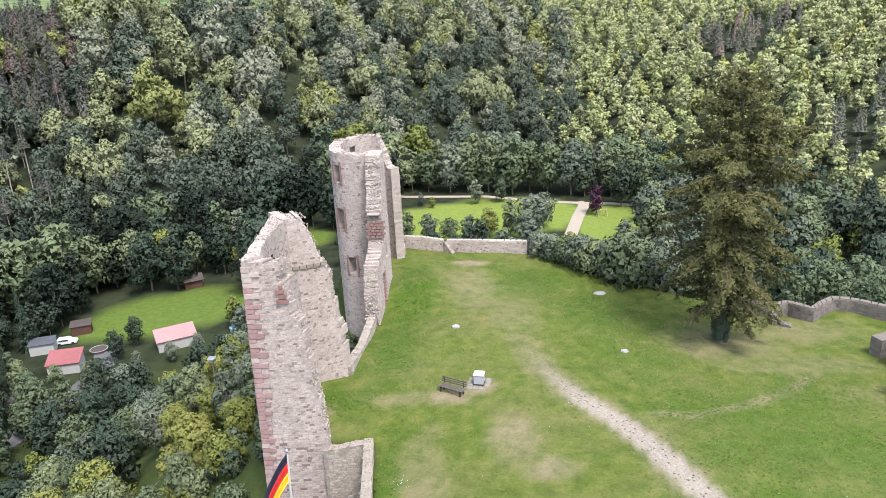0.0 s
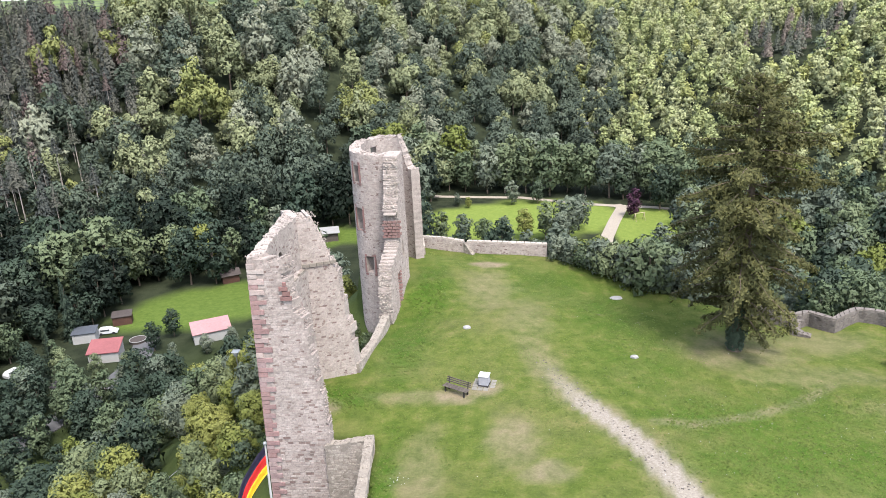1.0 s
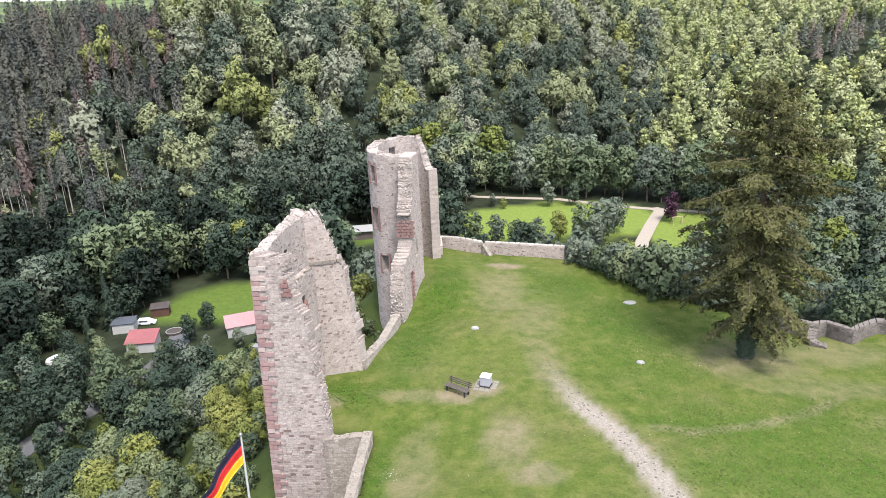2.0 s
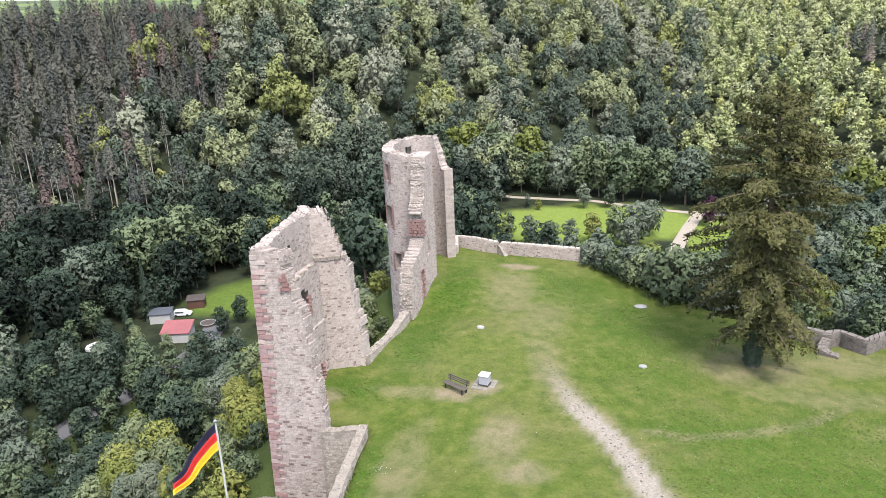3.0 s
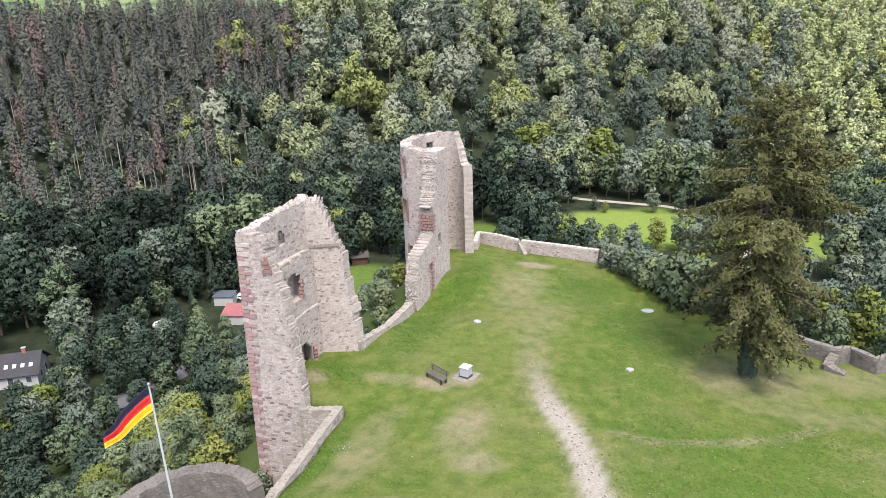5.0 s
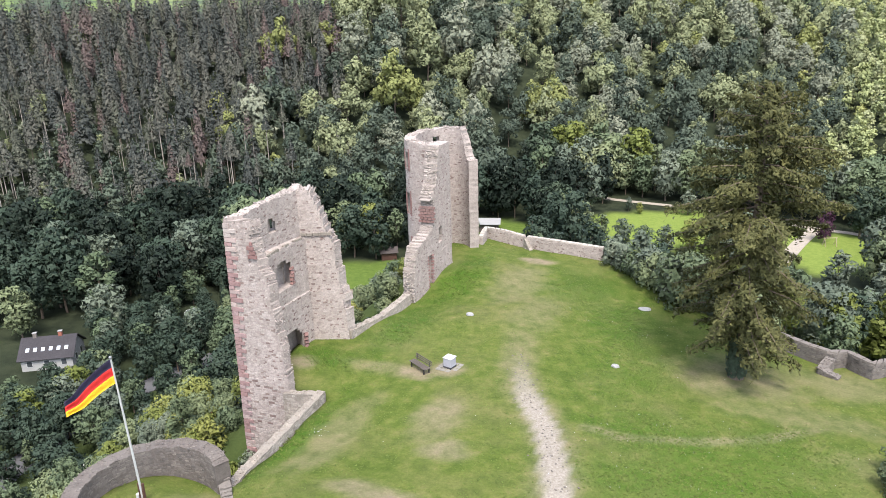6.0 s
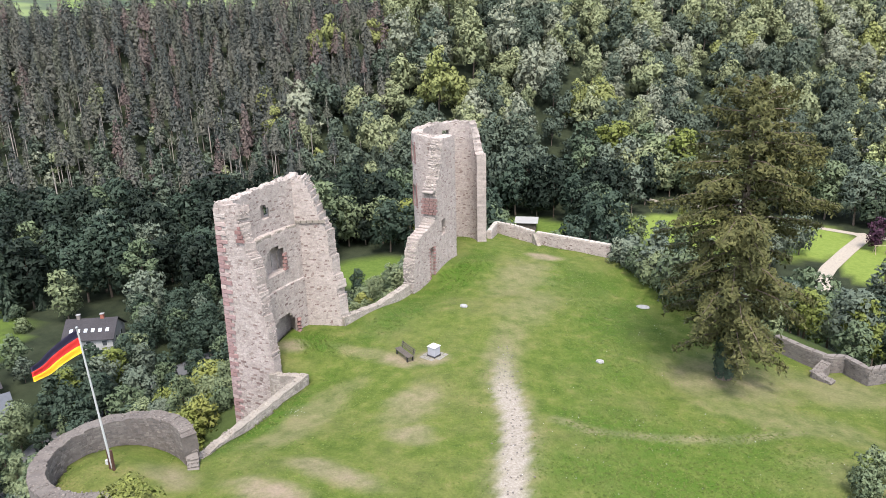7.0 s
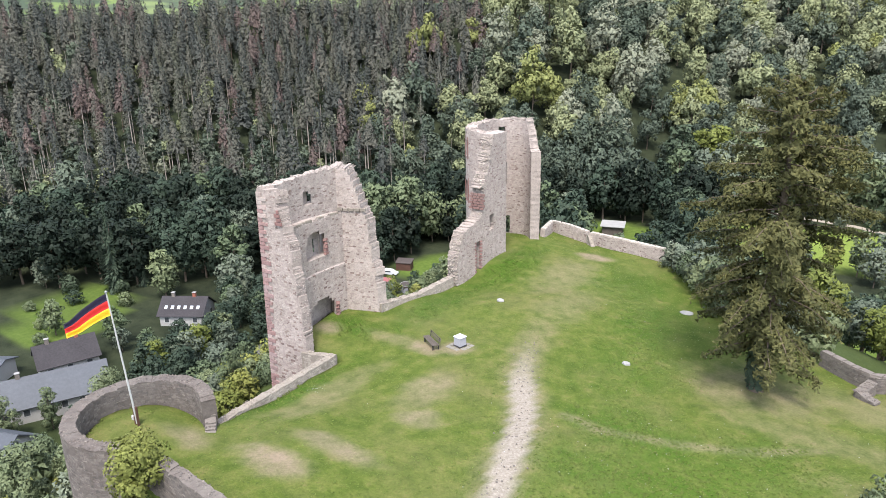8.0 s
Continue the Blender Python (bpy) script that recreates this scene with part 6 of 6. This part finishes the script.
def house(x, y, turn, w, d, eave, ridge, roof_mat, label, wall_mat=None, windows=True, sky=0, chimneys=1, over=0.5, gable=True):
    """A house with its walls, gabled or lean-to roof, windows and chimneys; w along the ridge."""
    z = ground_z(x, y)
    h = thing("house", pose(x, y, z, 0, 0, turn), label, "house")
    bm = bmesh.new()
    pts = [(-d / 2, -1.0), (d / 2, -1.0), (d / 2, eave), (0, ridge), (-d / 2, eave)] if gable else [(-d / 2, -1.0), (d / 2, -1.0), (d / 2, eave), (-d / 2, ridge)]
    a = [bm.verts.new((-w / 2, p, q)) for p, q in pts]
    b = [bm.verts.new((w / 2, p, q)) for p, q in pts]
    bm.faces.new(a[::-1]), bm.faces.new(b)
    for i in range(len(pts)):
        k = (i + 1) % len(pts)
        bm.faces.new((a[i], a[k], b[k], b[i]))
    part("wall", bm, wall_mat or WHITE, h)
    sides = ((1, d / 2), (-1, d / 2)) if gable else ((1, d),)
    for s, run in sides:
        bm = bmesh.new()
        y0, z0 = (0, ridge) if gable else (-d / 2, ridge)
        y1, z1 = (s * d / 2, eave)
        dirv = Vector((0, y1 - y0, z1 - z0)).normalized()
        end = Vector((0, y1, z1)) + dirv * over
        nrm = Vector((0, -dirv.z, dirv.y)) * (1 if dirv.y > 0 else -1)
        lo, hi = 0.04, 0.2
        start = Vector((0, y0, z0)) - dirv * (0.0 if gable else over)
        vs = []
        for xx in (-w / 2 - over, w / 2 + over):
            for p in (start, end):
                for t in (lo, hi):
                    vs.append(bm.verts.new(Vector((xx, 0, 0)) + p + nrm * t))
        for f in ((0, 1, 3, 2), (4, 6, 7, 5), (0, 4, 5, 1), (2, 3, 7, 6), (1, 5, 7, 3), (0, 2, 6, 4)):
            bm.faces.new([vs[i] for i in f])
        bmesh.ops.recalc_face_normals(bm, faces=bm.faces[:])
        roof = part("roof", bm, roof_mat, h)
        for i in range(sky):
            if s != -1 and gable:
                continue
            xx = -w / 2 + w * (i + 0.8) / (sky + 0.6)
            c = start.lerp(end, 0.55)
            bm = bmesh.new()
            e1, e2 = dirv * 0.42, Vector((0.32, 0, 0))
            p = Vector((xx, 0, 0)) + c + nrm * 0.21
            q = [bm.verts.new(p + u * e1 + v * e2 + nrm * t) for t in (0, 0.07) for u, v in ((-1, -1), (1, -1), (1, 1), (-1, 1))]
            for f in ((0, 1, 2, 3), (4, 5, 6, 7), (0, 1, 5, 4), (1, 2, 6, 5), (2, 3, 7, 6), (3, 0, 4, 7)):
                bm.faces.new([q[i2] for i2 in f])
            part("skylight", bm, SKYPANE, h, "pale skylight")
    if windows:
        for s in (1, -1):
            n = max(2, int(w / 2.6))
            for i in range(n):
                xx = -w / 2 + w * (i + 0.5) / n
                win = part("window", box(bmesh.new(), xx - 0.55, s * (d / 2 + 0.0) - 0.05, eave - 1.75, xx + 0.55, s * (d / 2) + 0.05, eave - 0.45, 0.01), WHITEPANEL, h)
                part("pane", box(bmesh.new(), xx - 0.46, s * (d / 2 + 0.02) - 0.045, eave - 1.66, xx + 0.46, s * (d / 2 + 0.02) + 0.045, eave - 0.54), GLASS, win)
            for yy in (-d / 5, d / 5):
                win = part("window", box(bmesh.new(), s * w / 2 - 0.05, yy - 0.5, eave - 1.75, s * w / 2 + 0.05, yy + 0.5, eave - 0.45, 0.01), WHITEPANEL, h)
                part("pane", box(bmesh.new(), s * (w / 2 + 0.02) - 0.045, yy - 0.42, eave - 1.66, s * (w / 2 + 0.02) + 0.045, yy + 0.42, eave - 0.54), GLASS, win)
    for i in range(chimneys):
        xx = w * (-0.28 + 0.5 * i)
        ch = part("chimney", box(bmesh.new(), xx - 0.35, -0.3, ridge - 0.6, xx + 0.35, 0.3, ridge + 1.0, 0.03), BRICKRED if i % 2 else GREYSTONE, h)
        part("cap", box(bmesh.new(), xx - 0.42, -0.37, ridge + 1.0, xx + 0.42, 0.37, ridge + 1.12, 0.02), CONCRETE, ch)
    return h


def build_valley():
    strip("path", [(36, 178), (36.5, 190), (38, 197), (43, 213), (48.5, 229), (47, 233)], 1.9, GRAVEL, "pale gravel path beside the valley lawn")
    strip("path", [(-40, 252), (-13, 250), (16, 245.5), (28, 239), (38, 234), (47, 231.5), (58, 229), (74, 221)], 1.3, GRAVEL, "pale gravel path along the foot of the hill")
    strip("road", [(-70, 40), (-78, 60), (-80, 76), (-76, 92), (-70, 108), (-68, 122), (-71, 134)], 2.4, ASPHALT, "grey village lane between the houses")
    # houses below the castle
    house(-102.5, 90.5, 31, 9.4, 7.6, 2.6, 5.4, SLATE, "white house with a dark slate roof and skylights", sky=6, chimneys=2)
    house(-102.5, 63.0, 70, 10.0, 7.4, 3.2, 6.2, SLATE, "house with a dark tiled roof and brick chimneys", chimneys=2)
    house(-91.5, 54.5, 64, 17, 9, 3.1, 6.4, GREYROOF, "long white house with a grey slate roof", chimneys=1)
    house(-112, 52.5, 30, 8, 6, 3.0, 4.0, GREYROOF, "low outbuilding with a grey roof", windows=False, chimneys=0)
    house(-80.0, 38.5, 20, 12, 8, 4.6, 7.2, GREYROOF, "white house with a grey slate roof", chimneys=1)
    house(-75.3, 124.6, 192, 5.8, 4.2, 2.2, 3.3, REDROOF, "white garden shed with a red sheet roof", windows=False, chimneys=0, over=0.25, gable=False)
    house(-56.6, 133.4, 208, 7.6, 4.4, 2.2, 3.2, PINKROOF, "white garden shed with a faded red roof", windows=False, chimneys=0, over=0.25, gable=False)
    house(-84.6, 133.5, 196, 4.6, 3.0, 2.2, 2.6, GREYROOF, "grey garden shed with a flat metal roof", windows=False, chimneys=0, over=0.2, gable=False)
    house(-80.8, 142.5, 200, 4.0, 2.6, 2.0, 2.4, DARKROOF, "dark wooden garden shed", BROWNWOOD, False, 0, 0, 0.2, False)
    house(-45.5, 201.5, 195, 6.0, 4.5, 2.6, 3.0, CONCRETE, "small flat hut with a pale grey roof", WOOD, False, 0, 0, 0.6, False)
    house(52, 338, 10, 9, 7, 4, 6, GREYROOF, "grey roofed house among trees", chimneys=1)
    house(-64.5, 168.0, 30, 4.2, 3.4, 2.2, 3.2, DARKROOF, "brown wooden summer house on the lawn edge", BROWNWOOD, False, 0, 0, 0.5)
    house(22.5, 158.0, -20, 4.2, 3.2, 2.3, 3.3, DARKROOF, "small dark garden hut with a white window", BROWNWOOD, True, 0, 0, 0.4)
    # sheds by the lane
    house(-66.5, 62.0, 25, 4.5, 3.0, 2.2, 2.7, WHITESHEET, "white sheet roofed shelter beside the lane", WOOD, False, 0, 0, 0.3, False)
    house(-61.5, 78.0, 60, 3.8, 3.0, 2.2, 2.7, WHITESHEET, "white sheet roofed shelter beside the lane", WOOD, False, 0, 0, 0.3, False)
    # round trampoline and a pool on the lawn
    for x, y, r, h, mat, label in ((-72.3, 132.0, 1.7, 0.7, DARKROOF, "round garden trampoline on the lawn"), (-45.5, 139.5, 1.6, 0.8, BLUE, "round blue garden pool on the grass")):
        t = thing("garden_ring", pose(x, y, ground_z(x, y)), label, "garden equipment")
        bm = bmesh.new()
        bmesh.ops.create_cone(bm, cap_ends=True, segments=24, radius1=r, radius2=r, depth=h, matrix=Matrix.Translation((0, 0, h / 2)))
        part("body", bm, mat, t)
        bm = bmesh.new()
        for i in range(24):
            a, b = i * math.tau / 24, (i + 1) * math.tau / 24
            rod(bm, (r * math.cos(a), r * math.sin(a), h), (r * math.cos(b), r * math.sin(b), h), 0.09, None, 6)
        part("rim", bm, CONCRETE, t, "pale padded rim")
    for x, y, turn, mat, label in ((-81.5, 137.0, 15, WHITESHEET, "white car parked beside the garden shed"), (-78.0, 113.0, 70, SLATE, "dark car parked beside the lane"), (-90.5, 118, 70, WHITESHEET, "white car parked beside the lane")):
        car(x, y, turn, mat, label)
    # play equipment beside the path
    t = thing("swing_frame", pose(51, 214, ground_z(51, 214), 0, 0, 20), "pale timber play frame beside the valley path", "play frame")
    for x in (-1.6, 1.6):
        for yy in (-0.9, 0.9):
            part("post", rod(bmesh.new(), (x, yy, -0.2), (x, 0, 2.4), 0.09, 0.07, 6), PALEWOOD, t)
    part("beam", rod(bmesh.new(), (-1.9, 0, 2.4), (1.9, 0, 2.4), 0.09, None, 6), PALEWOOD, t)
    # lamp post with railing on the castle slope
    x, y = -24.3, 65.0
    z = ground_z(x, y)
    t = thing("street_lamp", pose(x, y, z), "grey street lamp on the castle slope", "street lamp")
    part("pole", rod(bmesh.new(), (0, 0, -0.3), (0, 0, 4.4), 0.07, 0.05, 8), METAL, t)
    bm = bmesh.new()
    bmesh.ops.create_cone(bm, cap_ends=True, segments=12, radius1=0.18, radius2=0.42, depth=0.5, matrix=Matrix.Translation((0, 0, 4.65)))
    part("lantern", bm, WHITEPANEL, t, "white lantern head")
    part("cap", box(bmesh.new(), -0.4, -0.4, 4.9, 0.4, 0.4, 4.98, 0.03), METAL, t)
    rail = thing("railing", pose(-23, 57, ground_z(-23, 57)), "thin grey metal railing along the slope path", "railing")
    inv = rail.matrix_world.inverted()
    line = [(-18.2, 66), (-20.5, 62), (-22.5, 58), (-24, 53), (-25.5, 48), (-27, 43)]
    pts = [Vector((px, py, ground_z(px, py) + 1.4)) for px, py in line]
    for p, q in zip(pts, pts[1:]):
        o = part("rail", rod(bmesh.new(), p, q, 0.04, None, 6), METAL, rail)
        o.matrix_parent_inverse = inv
    for p in pts:
        o = part("post", rod(bmesh.new(), p - Vector((0, 0, 1.9)), p, 0.04, None, 6), METAL, rail)
        o.matrix_parent_inverse = inv


def car(x, y, turn, mat, label):
    c = thing("car", pose(x, y, ground_z(x, y), 0, 0, turn), label, "car")
    bm = bmesh.new()
    prof = [(-2.1, 0.3), (2.1, 0.3), (2.15, 0.75), (1.2, 0.9), (0.6, 1.42), (-1.5, 1.45), (-2.1, 0.95)]
    a = [bm.verts.new((p, -0.85, q)) for p, q in prof]
    b = [bm.verts.new((p, 0.85, q)) for p, q in prof]
    bm.faces.new(a), bm.faces.new(b[::-1])
    for i in range(len(prof)):
        k = (i + 1) % len(prof)
        bm.faces.new((a[k], a[i], b[i], b[k]))
    bmesh.ops.bevel(bm, geom=bm.edges[:], offset=0.07, segments=2, affect="EDGES")
    part("body", bm, mat, c)
    for s in (-1, 1):
        part("window", prism(bmesh.new(), [(-1.35, s * 0.8), (0.5, s * 0.8), (0.5, s * 0.87), (-1.35, s * 0.87)], 0.95, 1.33), GLASS, c)
        for xx in (-1.3, 1.3):
            w = part("wheel", rod(bmesh.new(), (xx, s * 0.68, 0.32), (xx, s * 0.88, 0.32), 0.32, None, 14), TYRE, c)

# ---- build ----
build_ground()
build_keep()
build_round_tower()
build_low_walls()
build_bench()
build_plinth()
build_slabs()
build_flag()
build_valley()
build_spruce()
build_trees()
build_woods()
build_tufts()
